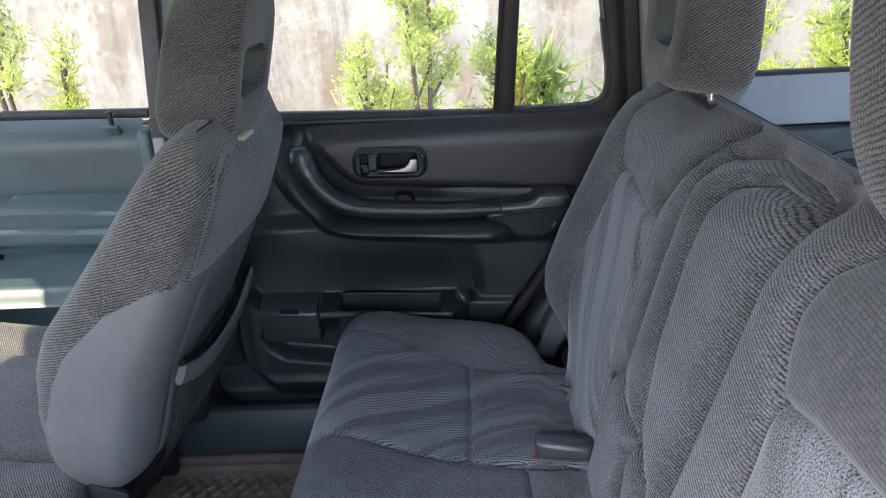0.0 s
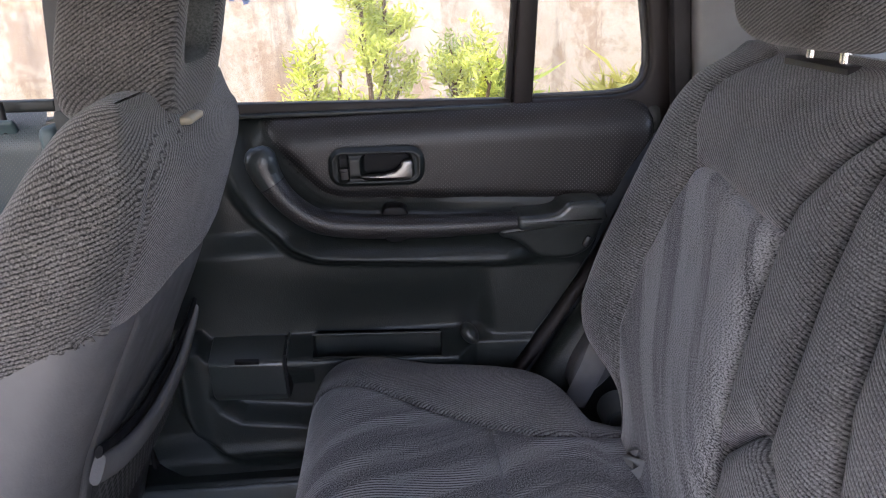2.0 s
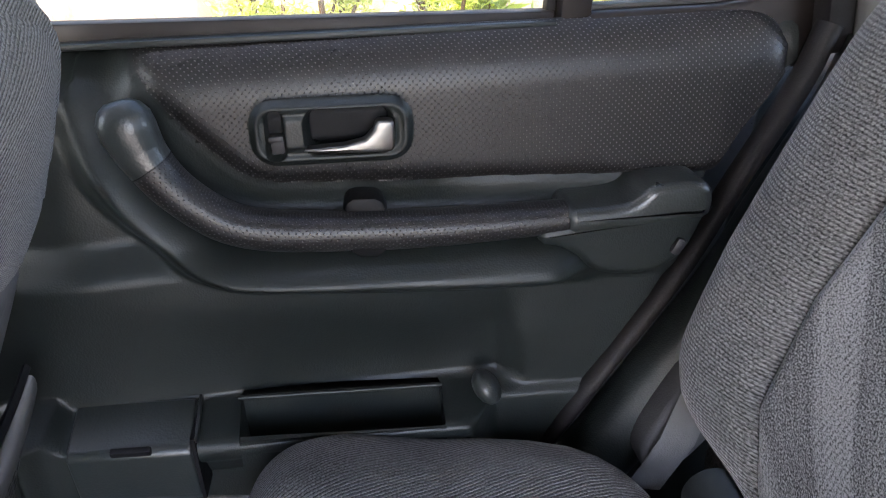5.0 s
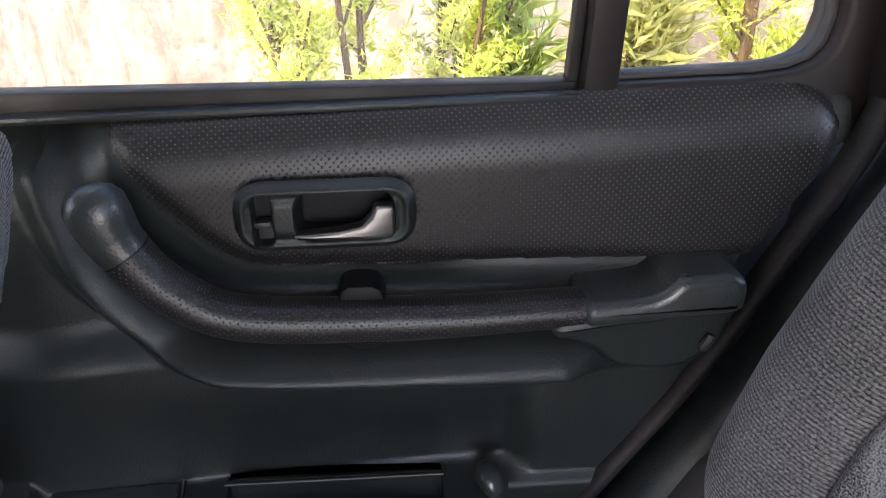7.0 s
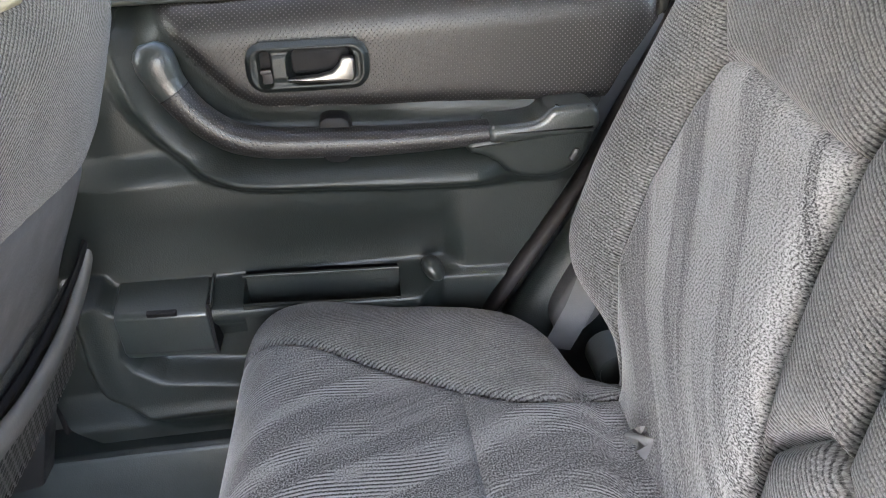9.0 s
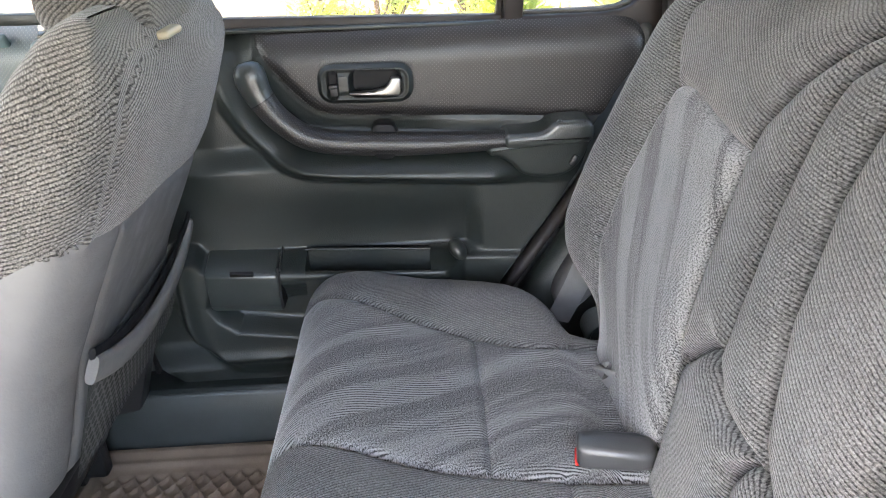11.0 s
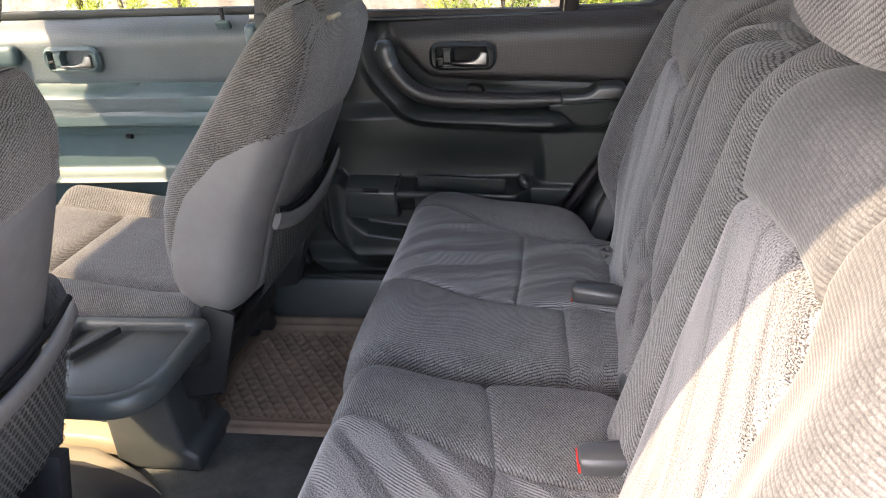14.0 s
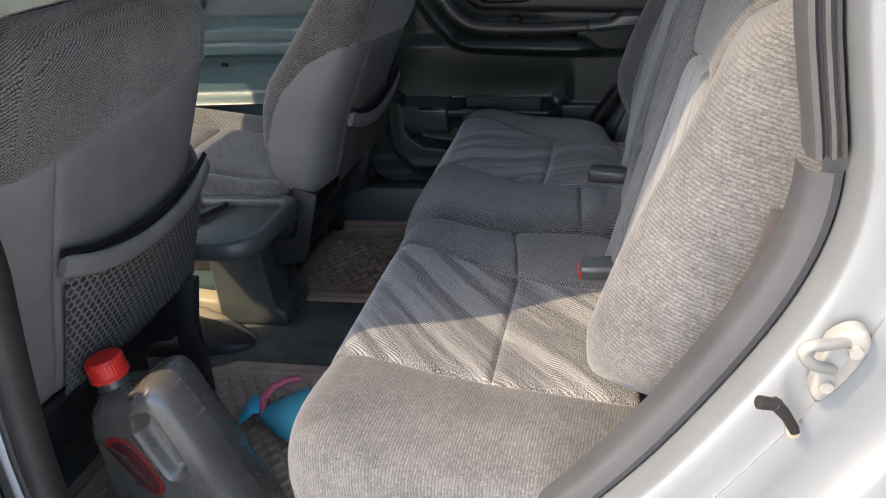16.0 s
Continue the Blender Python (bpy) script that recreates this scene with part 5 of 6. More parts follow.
part("dome", bm, CONSOLE, hinge)
part("neck", rbox((0.05, 0.05, 0.03), (0.248, -0.05, 0.716), 0.012, segments=3), CONSOLE, hinge)
tab = empty("pull_tab", "small grey fabric pull tab at the seat joint", "strap", (0.222, 0.36, 0.752))
tube("loop", [(0.232, 0.335, 0.735), (0.212, 0.335, 0.762), (0.205, 0.345, 0.772), (0.214, 0.352, 0.757), (0.234, 0.352, 0.740)], [(0.011, 0.0025)] * 5, BELT, tab)


# ---- front seats ----
def front_seat(sign, cy, dx, label, rest_lift, panel_z):
    """A front seat seen from behind; cy: its middle; dx: how far it is slid; panel_z: height of the cover's lower seam."""
    ob = empty("front_seat", label, "car seat", (-0.7 + dx, cy, 0.42), "front seats")

    def place(u, w, v):
        return np.stack([-0.264 + 0.346 * (v - 1.194) + dx + w * 0.945, cy + u, v - w * 0.327], 1)

    foot = 0.690 if sign > 0 else 0.662
    zr = list(np.concatenate([np.linspace(foot, foot + 0.045, 14), np.linspace(foot + 0.051, 1.13, 76), np.linspace(1.135, 1.226, 28)]))

    def half(z):
        return float(np.interp(z, [0.69, 0.75, 0.88, 1.0, 1.10, 1.16, 1.23], [0.225, 0.240, 0.246, 0.244, 0.238, 0.226, 0.195]))

    def thick(z):
        return -float(np.interp(z, [0.69, 0.75, 0.80, 0.86, 0.91, 0.97, 1.056, 1.15, 1.18, 1.23], [0.135, 0.160, 0.180, 0.190, 0.186, 0.160, 0.126, 0.090, 0.078, 0.070]))

    def swell(z):
        return float(np.interp(z, [0.69, 0.88, 0.98, 1.05, 1.15, 1.23], [0.0, 0.004, 0.018, 0.030, 0.032, 0.026])) * (1.0 if sign > 0 else 0.35)

    inn = -sign
    lu = [-0.34, -0.24, -0.12, 0.0, 0.10, 0.18, 0.225, 0.34]
    lz = [panel_z - 0.028, panel_z - 0.020, panel_z - 0.008, panel_z + 0.004, panel_z + 0.016, panel_z + 0.026, panel_z + 0.030, panel_z + 0.030]
    line = [(inn * a, b) for a, b in zip(lu, lz)]
    seam_up = [(-0.148, 0.60), (-0.146, 0.88), (-0.148, float(np.interp(-0.148 * inn, lu, lz)))]

    def flank(z):
        return np.interp(z - panel_z + 1.02, [0.70, 0.73, 0.795, 0.846, 0.923, 0.986, 1.03, 1.05], [-0.6, -0.6, -0.58, -0.46, -0.36, -0.16, 0.3, 0.8])

    def region(u, z, f):
        key = np.zeros(len(u), int)
        low = z < np.interp(u * inn, lu, lz)
        key[low & (f > flank(z))] = 1
        return key

    def bump(u, z):
        sag = -0.007 * np.exp(-(u / 0.17) ** 2) * sstep(z, 0.76, 0.88) * (1 - sstep(z, 1.02, 1.12))
        top = -0.02 * np.clip((z - 1.15) / 0.075, 0, 1) ** 2
        return sag + top

    pillow(ob, zr, lambda z: -half(z), half, swell, thick, 0.05, 0.060, [line, seam_up], region, bump,
           {0: ("back_cover", COVER, "dark grey woven velour cover"), 1: ("back_panel", LEATHERETTE, "smooth taupe back panel")}, place, 300, 4.0, (0.003, 0.005), (0.003, 0.02), 0.45, flank)
    # pocket: rolled rim, then a net below it
    rim = spline([(-0.150, 0.914), (-0.08, 0.893), (0.02, 0.880), (0.12, 0.884), (0.20, 0.898), (0.238, 0.914)], 30)

    if sign > 0:
        rim[:, 1] -= 0.042

    def bulge(u):
        return (0.006 if sign > 0 else 0.005) + (0.016 if sign > 0 else 0.024) * np.clip(1 - (np.abs(u - 0.045) / 0.20) ** 2.5, 0, 1)

    q = place(rim[:, 0], bulge(rim[:, 0]), rim[:, 1])
    pocket = tube("map_pocket", q, [(0.0165, 0.0065)] * 30, LEATHERETTE, ob, "rolled fabric pocket rim", (0.945, 0, -0.327), 12, 3.0)
    # dark strip put in for the shade inside the pocket's mouth
    gap = place(rim[:, 0] * 0.985, bulge(rim[:, 0]) * 0.4 + 0.002, rim[:, 1] + 0.018)
    tube("pocket_shade", gap, [(0.007, 0.004)] * 30, DARK, pocket, "", (0.945, 0, -0.327), 8)
    # net of six-sided meshes
    pv, pf = [], []
    cell, hgt = 0.0132, 0.0150
    lowest = foot + 0.035
    for r in range(24):
        for c in range(40):
            u0 = -0.245 + (c + 0.5 * (r % 2)) * cell
            z0 = lowest + r * hgt * 0.72
            limit = float(np.interp(u0, rim[:, 0], rim[:, 1])) - 0.012
            if z0 > limit or u0 < -0.142 or u0 > 0.234:
                continue
            ring = []
            for k in range(6):
                a = math.radians(60 * k + 30)
                for s in (0.53, 0.37):
                    uu, zz = u0 + s * cell * 1.05 * math.cos(a), z0 + s * hgt * math.sin(a)
                    fade = 0.35 + 0.65 * (zz - lowest) / 0.2
                    ring.append((uu, bulge(uu) * min(1, fade) + 0.002, zz))
            o = len(pv)
            pv.extend(ring)
            for k in range(6):
                a, b = o + 2 * k, o + 2 * ((k + 1) % 6)
                pf.append((a, b, b + 1, a + 1))
    q = np.array(pv)
    net = sheet("pocket_net", place(q[:, 0], q[:, 1], q[:, 2]), pf, LEATHERETTE, pocket, "taupe pocket net")
    net["kind"] = "stuff"
    uu, zz = np.meshgrid(np.linspace(-0.142, 0.236, 20), np.linspace(foot + 0.025, 0.872, 10))
    q = place(uu.ravel(), 0.003 + 0 * uu.ravel(), zz.ravel())
    i = np.arange(200).reshape(10, 20)
    sheet("pocket_lining", q, np.stack([i[:-1, :-1], i[:-1, 1:], i[1:, 1:], i[1:, :-1]], -1).reshape(-1, 4), CARPET, pocket)
    # headrest
    def rest_place(u, w, v):
        z = 1.190 + rest_lift + v
        return np.stack([(-0.316 if sign > 0 else -0.298) + dx + 0.28 * (v + rest_lift) - w, cy + u, z + 0.1 * w], 1)
    headrest(ob, rest_place, 0.220, 0.226, 0.112, 0.112, 0.052, 0.098, REST, "open grey velour headrest", 0.020 + rest_lift, 0.0, (0.012, 0.004, 0.011) if sign > 0 else (0.044, 0.008, 0.017))
    # cushion and under frame
    fr = list(np.concatenate([np.linspace(-1.06, -1.01, 14), np.linspace(-1.0, -0.50, 50)]))

    def cush(u, w, v):
        return np.stack([v + dx, cy + u, w + 0.06 * np.clip((-0.62 - v) / 0.4, 0, 1)], 1)

    cl = [[(-0.15, -1.2), (-0.15, -0.4)], [(0.15, -1.2), (0.15, -0.4)], [(-0.15, -0.86), (0.15, -0.86)]]

    def creg(u, x, f):
        key = np.full(len(u), 9)
        key[f > 0.02] = 1
        key[(f > 0.02) & (np.abs(u) < 0.15)] = 2
        return key

    pillow(ob, fr, lambda x: -0.255, lambda x: 0.255, lambda x: 0.735, lambda x: 0.60, 0.05, 0.03, cl, creg, lambda u, x: 0.02 * sstep(np.abs(u), 0.15, 0.22),
           {1: ("cushion_bolster", TWILL_SEAT, ""), 2: ("cushion_panel", VELOUR, ""), 9: ("cushion_base", BLACK, "")}, cush, 130, 5.0)
    part("under_cover", rbox((0.46, 0.44, 0.10), (-0.78 + dx, cy, 0.555), 0.03), BLACK, ob)
    for s in (-1, 1):
        part("seat_rail", rbox((0.46, 0.035, 0.03), (-0.84 + dx, cy + s * 0.19, 0.435), 0.006), BLACK, ob)
        part("seat_leg", rbox((0.06, 0.03, 0.11), (-0.60 + dx, cy + s * 0.19, 0.49), 0.008), BLACK, ob)
        part("recliner_plate", prism([(-0.60 + dx, 0.53), (-0.50 + dx, 0.55), (-0.445 + dx, 0.72), (-0.50 + dx, 0.74), (-0.58 + dx, 0.64)], cy + s * 0.215 - 0.012, cy + s * 0.235 + 0.012, "y", 0.006), BLACK, ob)
    if sign < 0:
        part("seat_bracket", prism([(-0.635, 0.43), (-0.585, 0.43), (-0.580, 0.60), (-0.555, 0.70), (-0.590, 0.70), (-0.625, 0.60)], -0.185, -0.160, "y", 0.005), BLACK, ob, "black plastic bracket cover")
    part("cross_bar", rbox((0.02, 0.42, 0.02), (-0.50 + dx, cy, 0.645), 0.005), BLACK, ob)
    return ob


seat_fr = front_seat(1, 0.402, 0.0, "reclined grey front seat with taupe back panel", 0.0, 1.020)
part("post_clip", rbox((0.016, 0.050, 0.008), (-0.250, 0.352, 1.200), 0.004, segments=3), CREAM, seat_fr, "cream plastic post clip")
seat_fl = front_seat(-1, -0.372, -0.150, "grey front seat with taupe back and net pocket", 0.055, 1.070)
tube("armrest", spline([(-0.76, -0.10, 0.840), (-0.725, -0.10, 0.855), (-0.64, -0.10, 0.878), (-0.57, -0.10, 0.893), (-0.55, -0.10, 0.896)], 16), [(0.020, 0.016), (0.040, 0.026)] + [(0.046, 0.026)] * 11 + [(0.046, 0.028), (0.036, 0.022), (0.012, 0.008)], TWILL, seat_fl, "folded dark velour armrest", (0, 1, 0), 20, 2.8)

# ---- front door, far side ----
front_door = empty("front_door", "closed front car door with grey-green trim in sunlight", "car door", (-1.0, 0.78, 0.55))
FD = [(-1.62, 0.556), (-0.566, 0.556), (-0.562, 1.160), (-1.62, 1.185)]
F_TOP = [(-1.7, 1.045), (-0.5, 1.015)]
F_ARM = [(-1.7, 0.935), (-0.5, 0.915)]
F_LOW = [(-1.7, 0.80), (-0.5, 0.792)]


def fdoor_depth(x, z):
    y = np.full(len(x), 0.712)
    y += 0.045 * np.clip((z - 1.11) / 0.06, 0, 1) ** 2
    t, a, l = (np.interp(x, [p[0] for p in q], [p[1] for p in q]) for q in (F_TOP, F_ARM, F_LOW))
    y -= 0.045 * sstep(z, a - 0.004, a + 0.014) * (1 - sstep(z, t - 0.024, t - 0.004))
    y += 0.016 * sstep(z, l + 0.004, l + 0.02) * (1 - sstep(z, a - 0.03, a - 0.006))
    y -= 0.030 * (1 - sstep(z, l - 0.012, l + 0.006))
    y += 0.060 * sstep(z, 0.655, 0.672) * (1 - sstep(z, 0.765, 0.792)) * (1 - sstep(x, -0.76, -0.68))
    for q in (t, t - 0.058):
        y += 0.004 * np.exp(-((z - q) / 0.003) ** 2)
    return y


def fdoor_region(x, z):
    key = np.full(len(x), 3)
    key[inside(FD, x, z)] = 0
    key[(key == 0) & (z > np.interp(x, [-1.7, -0.5], [1.045, 1.015]))] = 1
    band = (z > np.interp(x, [-1.7, -0.5], [0.968, 0.950])) & (z < np.interp(x, [-1.7, -0.5], [1.012, 0.992])) & (x < -0.735)
    key[(key == 0) & band] = 2
    return key


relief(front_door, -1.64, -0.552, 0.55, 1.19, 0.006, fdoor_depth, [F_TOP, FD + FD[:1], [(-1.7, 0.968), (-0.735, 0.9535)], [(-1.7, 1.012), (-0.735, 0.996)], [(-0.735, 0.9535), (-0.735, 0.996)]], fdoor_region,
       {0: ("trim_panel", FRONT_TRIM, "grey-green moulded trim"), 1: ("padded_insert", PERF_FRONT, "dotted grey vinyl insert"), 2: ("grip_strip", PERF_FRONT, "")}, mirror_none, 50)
part("door_core", rbox((1.02, 0.05, 0.58), (-1.10, 0.812, 0.85), 0.004), BLACK, front_door)
handle_set(front_door, -0.995, 1.085, 1.0, 0.700, FRONT_TRIM)
lk = part("lock_plate", rbox((0.036, 0.010, 0.030), (-0.618, 0.720, 1.142), 0.005, pose(0, 0, 0, 35, 0, 0), 3), FRONT_TRIM, front_door)
tube("lock_knob", [(-0.618, 0.722, 1.135), (-0.618, 0.722, 1.165), (-0.620, 0.722, 1.180)], [0.0045, 0.005, 0.0065], BLACK, lk, "black lock knob", (1, 0, 0.01))
part("belt_strip", prism([(-1.62, 1.186), (-0.556, 1.158), (-0.556, 1.175), (-1.62, 1.203)], 0.752, 0.775, "y", 0.003), TRIM, front_door)
part("rear_frame", prism([(-0.553, 1.10), (-0.541, 1.10), (-0.495, 1.62), (-0.510, 1.62)], 0.742, 0.79, "y", 0.004), PALE_TRIM, front_door)
part("door_edge", rbox((0.030, 0.05, 0.16), (-0.551, 0.722, 1.065), 0.012, segments=3), FRONT_TRIM, front_door)
part("pull_handle", rbox((0.14, 0.03, 0.05), (-1.20, 0.700, 1.10), 0.014, segments=3), FRONT_TRIM, front_door)
g = part("window_glass", prism([(-1.62, 1.16), (-0.545, 1.14), (-0.500, 1.62), (-1.30, 1.62)], 0.766, 0.770, "y", 0), GLASS, front_door)
g.visible_shadow = False
tube("pocket_catch", [(-0.905, 0.700, 0.900), (-0.890, 0.696, 0.900)], 0.006, DARK, front_door)

# ---- floor: mats, console, tray ----


def floor_mat(label, x0, x1, y0, y1, z, skew, rim, material, cut=None):
    """A rubber mat with a raised lozenge lattice inside a smooth border."""
    ob = empty("floor_mat", label, "floor mat", ((x0 + x1) / 2, (y0 + y1) / 2, z), "rubber floor mats")
    nx, ny = int((x1 - x0) / 0.0030), int((y1 - y0) / 0.0030)
    gx, gy = np.meshgrid(np.linspace(x0, x1, nx), np.linspace(y0, y1, ny))
    x, y = gx.ravel(), gy.ravel()
    if cut:
        # one corner is cut off at a slant
        y = y0 + (y - y0) * (1 - cut[1] / (y1 - y0) * np.clip(1 - (x - x0) / cut[0], 0, 1))
    edge = np.minimum(np.minimum(x - x0, x1 - x), np.minimum(y - y0, y1 - y))
    p, q = (x * 0.80 + y * 0.60) / 0.0245, (x * 0.80 - y * 0.60) / 0.0245
    rib = np.maximum(np.exp(-((p - np.round(p)) / 0.13) ** 2), np.exp(-((q - np.round(q)) / 0.13) ** 2))
    field = sstep(edge, rim, rim + 0.006)
    h = z + 0.008 + 0.0055 * rib * field + 0.004 * (1 - field) + 0.004 * np.exp(-((edge - rim * 0.6) / 0.005) ** 2) - 0.007 * (1 - sstep(edge, 0.0, 0.008))
    h += 0.03 * skew(x, y)
    i = np.arange(nx * ny).reshape(ny, nx)
    f = np.stack([i[:-1, :-1], i[:-1, 1:], i[1:, 1:], i[1:, :-1]], -1).reshape(-1, 4)
    corner = (np.minimum(x - x0, x1 - x) < 0.05) & (np.minimum(y - y0, y1 - y) < 0.05)
    cx = np.minimum(x - x0, x1 - x)
    cyy = np.minimum(y - y0, y1 - y)
    out = corner & (np.hypot(0.05 - cx, 0.05 - cyy) > 0.05)
    keep = ~out[f].all(1)
    sheet("mat_sheet", np.stack([x, y, h], 1), f[keep], material, ob, "rubber with raised lozenge tread", None, 50)
    return ob


floor_mat("brown rubber floor mat with lozenge tread", -0.640, -0.10, 0.225, 0.640, 0.408, lambda x, y: np.clip((y - 0.58) / 0.06, 0, 1) ** 2, 0.045, MAT)
floor_mat("brown rubber floor mat with lozenge tread, colour lifted as if lit", -0.740, -0.10, -0.640, -0.034, 0.404, lambda x, y: 0 * x, 0.065, MAT_LIT, (0.15, 0.12))

console = empty("centre_console", "charcoal plastic centre console on the carpet", "console", (-0.62, 0.13, 0.405))
part("console_body", prism([(-0.72, 0.405), (-0.545, 0.405), (-0.548, 0.44), (-0.572, 0.455), (-0.590, 0.690), (-0.72, 0.700)], 0.115, 0.265, "y", 0.010, 3), CONSOLE, console)
part("console_foot", prism([(-0.660, 0.406), (-0.562, 0.406), (-0.566, 0.428), (-0.580, 0.438), (-0.655, 0.438)], 0.130, 0.21, "y", 0.006), CONSOLE, console)
part("console_front", prism([(-1.40, 0.405), (-0.722, 0.405), (-0.722, 0.62), (-0.95, 0.60), (-1.40, 0.75)], 0.195, 0.26, "y", 0.02, 3), FRONT_TRIM, console)
tray = empty("folding_tray", "dark plastic folding tray beside the front seat", "tray", (-0.60, 0.03, 0.70))


def tray_outline(g):
    pts = []
    x0, x1, y0, y1 = -0.735 + g, -0.472 - g, -0.100 + g, 0.150 - g
    for cx, cy, r, a0 in ((x1 - 0.030, y1 - 0.030, 0.030, 0), (x0 + 0.02, y1 - 0.02, 0.02, 90), (x0 + 0.02, y0 + 0.02, 0.02, 180), (x1 - 0.075, y0 + 0.075, 0.075, 270)):
        for k in range(8):
            a = math.radians(a0 + 90 * k / 7)
            pts.append((cx + max(0.004, r - g * 0.3) * math.cos(a), cy + max(0.004, r - g * 0.3) * math.sin(a)))
    return pts


part("tray_base", prism(tray_outline(0.004), 0.690, 0.712, "z", 0.008, 3), CONSOLE, tray)
o, i_ = tray_outline(0.0), tray_outline(0.018)
bm = bmesh.new()
n = len(o)
ring = [[bm.verts.new((x, y, z)) for x, y in pts] for pts, z in ((o, 0.706), (o, 0.728), (tray_outline(0.004), 0.732), (tray_outline(0.013), 0.732), (i_, 0.727), (i_, 0.710))]
for a, b in zip(ring[:-1], ring[1:]):
    for k in range(n):
        bm.faces.new((a[k], a[(k + 1) % n], b[(k + 1) % n], b[k]))
part("tray_rim", bm, CONSOLE, tray, "raised rounded rim", 60)
part("tray_floor", prism(tray_outline(0.017), 0.709, 0.7135, "z", 0.001), CONSOLE, tray)
part("tray_clip", rbox((0.016, 0.10, 0.014), (-0.655, 0.070, 0.724), 0.003, pose(0, 0, 0, 0, 0, -24)), BLACK, tray)
part("tray_bracket", prism([(-0.66, 0.66), (-0.53, 0.68), (-0.53, 0.692), (-0.70, 0.692)], -0.03, 0.10, "y", 0.004), BLACK, tray)
part("tray_hinge", rbox((0.05, 0.014, 0.022), (-0.570, 0.060, 0.655), 0.004), DARK, tray)

# plastic cover over the rear end of the seat rail, its upper edge painted sunlit
cover = empty("rail_cover", "black plastic cover on the seat rail end", "rail cover", (-0.64, -0.08, 0.41))
secs = [(-0.88, -0.035, 0.085, 0.132, 0.452), (-0.76, -0.027, 0.078, 0.122, 0.452), (-0.70, -0.017, 0.068, 0.100, 0.446), (-0.65, -0.006, 0.060, 0.080, 0.434), (-0.615, 0.012, 0.054, 0.062, 0.421), (-0.597, 0.034, 0.049, 0.051, 0.409)]
shell_v, top_v = [], []
for x, y0, y1, y2, zt in secs:
    g = (zt - 0.405) / 0.05
    shell_v += [(x, y0, 0.404), (x, y0 + 0.006 * g, zt - 0.028 * g), (x, y0 + 0.020 * g, zt - 0.016 * g), (x, y0 + 0.038 * g, zt - 0.004 * g), (x, y1 - 0.004 * g, zt), (x, y1, zt + 0.0005)]
    top_v += [(x, y1, zt + 0.0005), (x, (y1 + y2) / 2, zt + 0.0015), (x, y2 - 0.003 * g, zt - 0.002), (x, y2, zt - 0.008 * g), (x, y2 + 0.003, 0.404)]
for nm, vs, k, mat, lab in (("cover_shell", shell_v, 6, BLACK, ""), ("cover_top", top_v, 5, COVER_SUNLIT, "paler upper edge")):
    i = np.arange(len(vs)).reshape(-1, k)
    sheet(nm, vs, np.stack([i[:-1, :-1], i[1:, :-1], i[1:, 1:], i[:-1, 1:]], -1).reshape(-1, 4), mat, cover, lab, None, 50)
pc = empty("floor_vent_cover", "beige plastic cover under the front seat", "floor cover", (-0.80, 0.12, 0.41))
part("cover_body", prism([(-0.95, 0.404), (-0.735, 0.404), (-0.726, 0.425), (-0.729, 0.444), (-0.740, 0.455), (-0.80, 0.462), (-0.95, 0.464)], 0.138, 0.19, "y", 0.008, 3), CREAM, pc)
lever_ob = empty("seat_lever", "small black seat adjusting lever", "lever", (-0.64, -0.17, 0.43))
tube("lever_arm", [(-0.66, -0.165, 0.445), (-0.645, -0.165, 0.455), (-0.636, -0.165, 0.482)], [(0.006, 0.004)] * 3, BLACK, lever_ob)
part("lever_mount", rbox((0.05, 0.05, 0.04), (-0.67, -0.165, 0.425), 0.01), BLACK, lever_ob)

# ---- loose things on the floor ----
jug = empty("oil_jug", "dark plastic oil jug with red cap on the mat", "jug", (-0.46, -0.50, 0.42))
body = [tuple(q) for q in spline([(-0.548, 0.425), (-0.42, 0.425), (-0.300, 0.425), (-0.320, 0.507), (-0.340, 0.550), (-0.363, 0.621), (-0.391, 0.688), (-0.408, 0.718), (-0.426, 0.730), (-0.448, 0.726), (-0.480, 0.702), (-0.528, 0.692), (-0.552, 0.664), (-0.559, 0.600), (-0.557, 0.50)], 60)]
recess = [tuple(q) for q in spline([(-0.461, 0.679), (-0.446, 0.689), (-0.428, 0.690), (-0.416, 0.668), (-0.395, 0.606), (-0.396, 0.578), (-0.410, 0.566), (-0.430, 0.566), (-0.446, 0.597), (-0.466, 0.650)], 36)]


def jug_body():
    """Side walls with a hollow beside the handle, its floor sloping down towards the handle."""
    def depth(x, z):
        d, _ = seam_distance(x, z, [body + body[:1]])
        h, _ = seam_distance(x, z, [recess + recess[:1]])
        round_off = np.sqrt(np.clip(1 - (1 - np.clip(d / 0.026, 0, 1)) ** 2, 0, 1))
        slope = np.clip((x + 0.482 + 0.42 * (z - 0.62)) / 0.075, 0, 1)
        hollow = (0.004 + 0.026 * slope) * inside(recess, x, z) * sstep(h, 0.0, 0.016)
        ridge = 0.003 * np.exp(-(h / 0.007) ** 2)
        return 0.055 * round_off - hollow + ridge * round_off

    def region(x, z):
        return np.where(inside(body, x, z), 0, 3)
    for s, nm in ((-1, "near_wall"), (1, "far_wall")):
        relief(jug, -0.58, -0.27, 0.42, 0.74, 0.0021, depth, [body + body[:1], recess + recess[:1]], region, {0: (nm, JUG, "glossy dark plastic wall")},
               lambda u, w, v, s=s: np.stack([u, -0.485 + s * w, v], 1), 70)


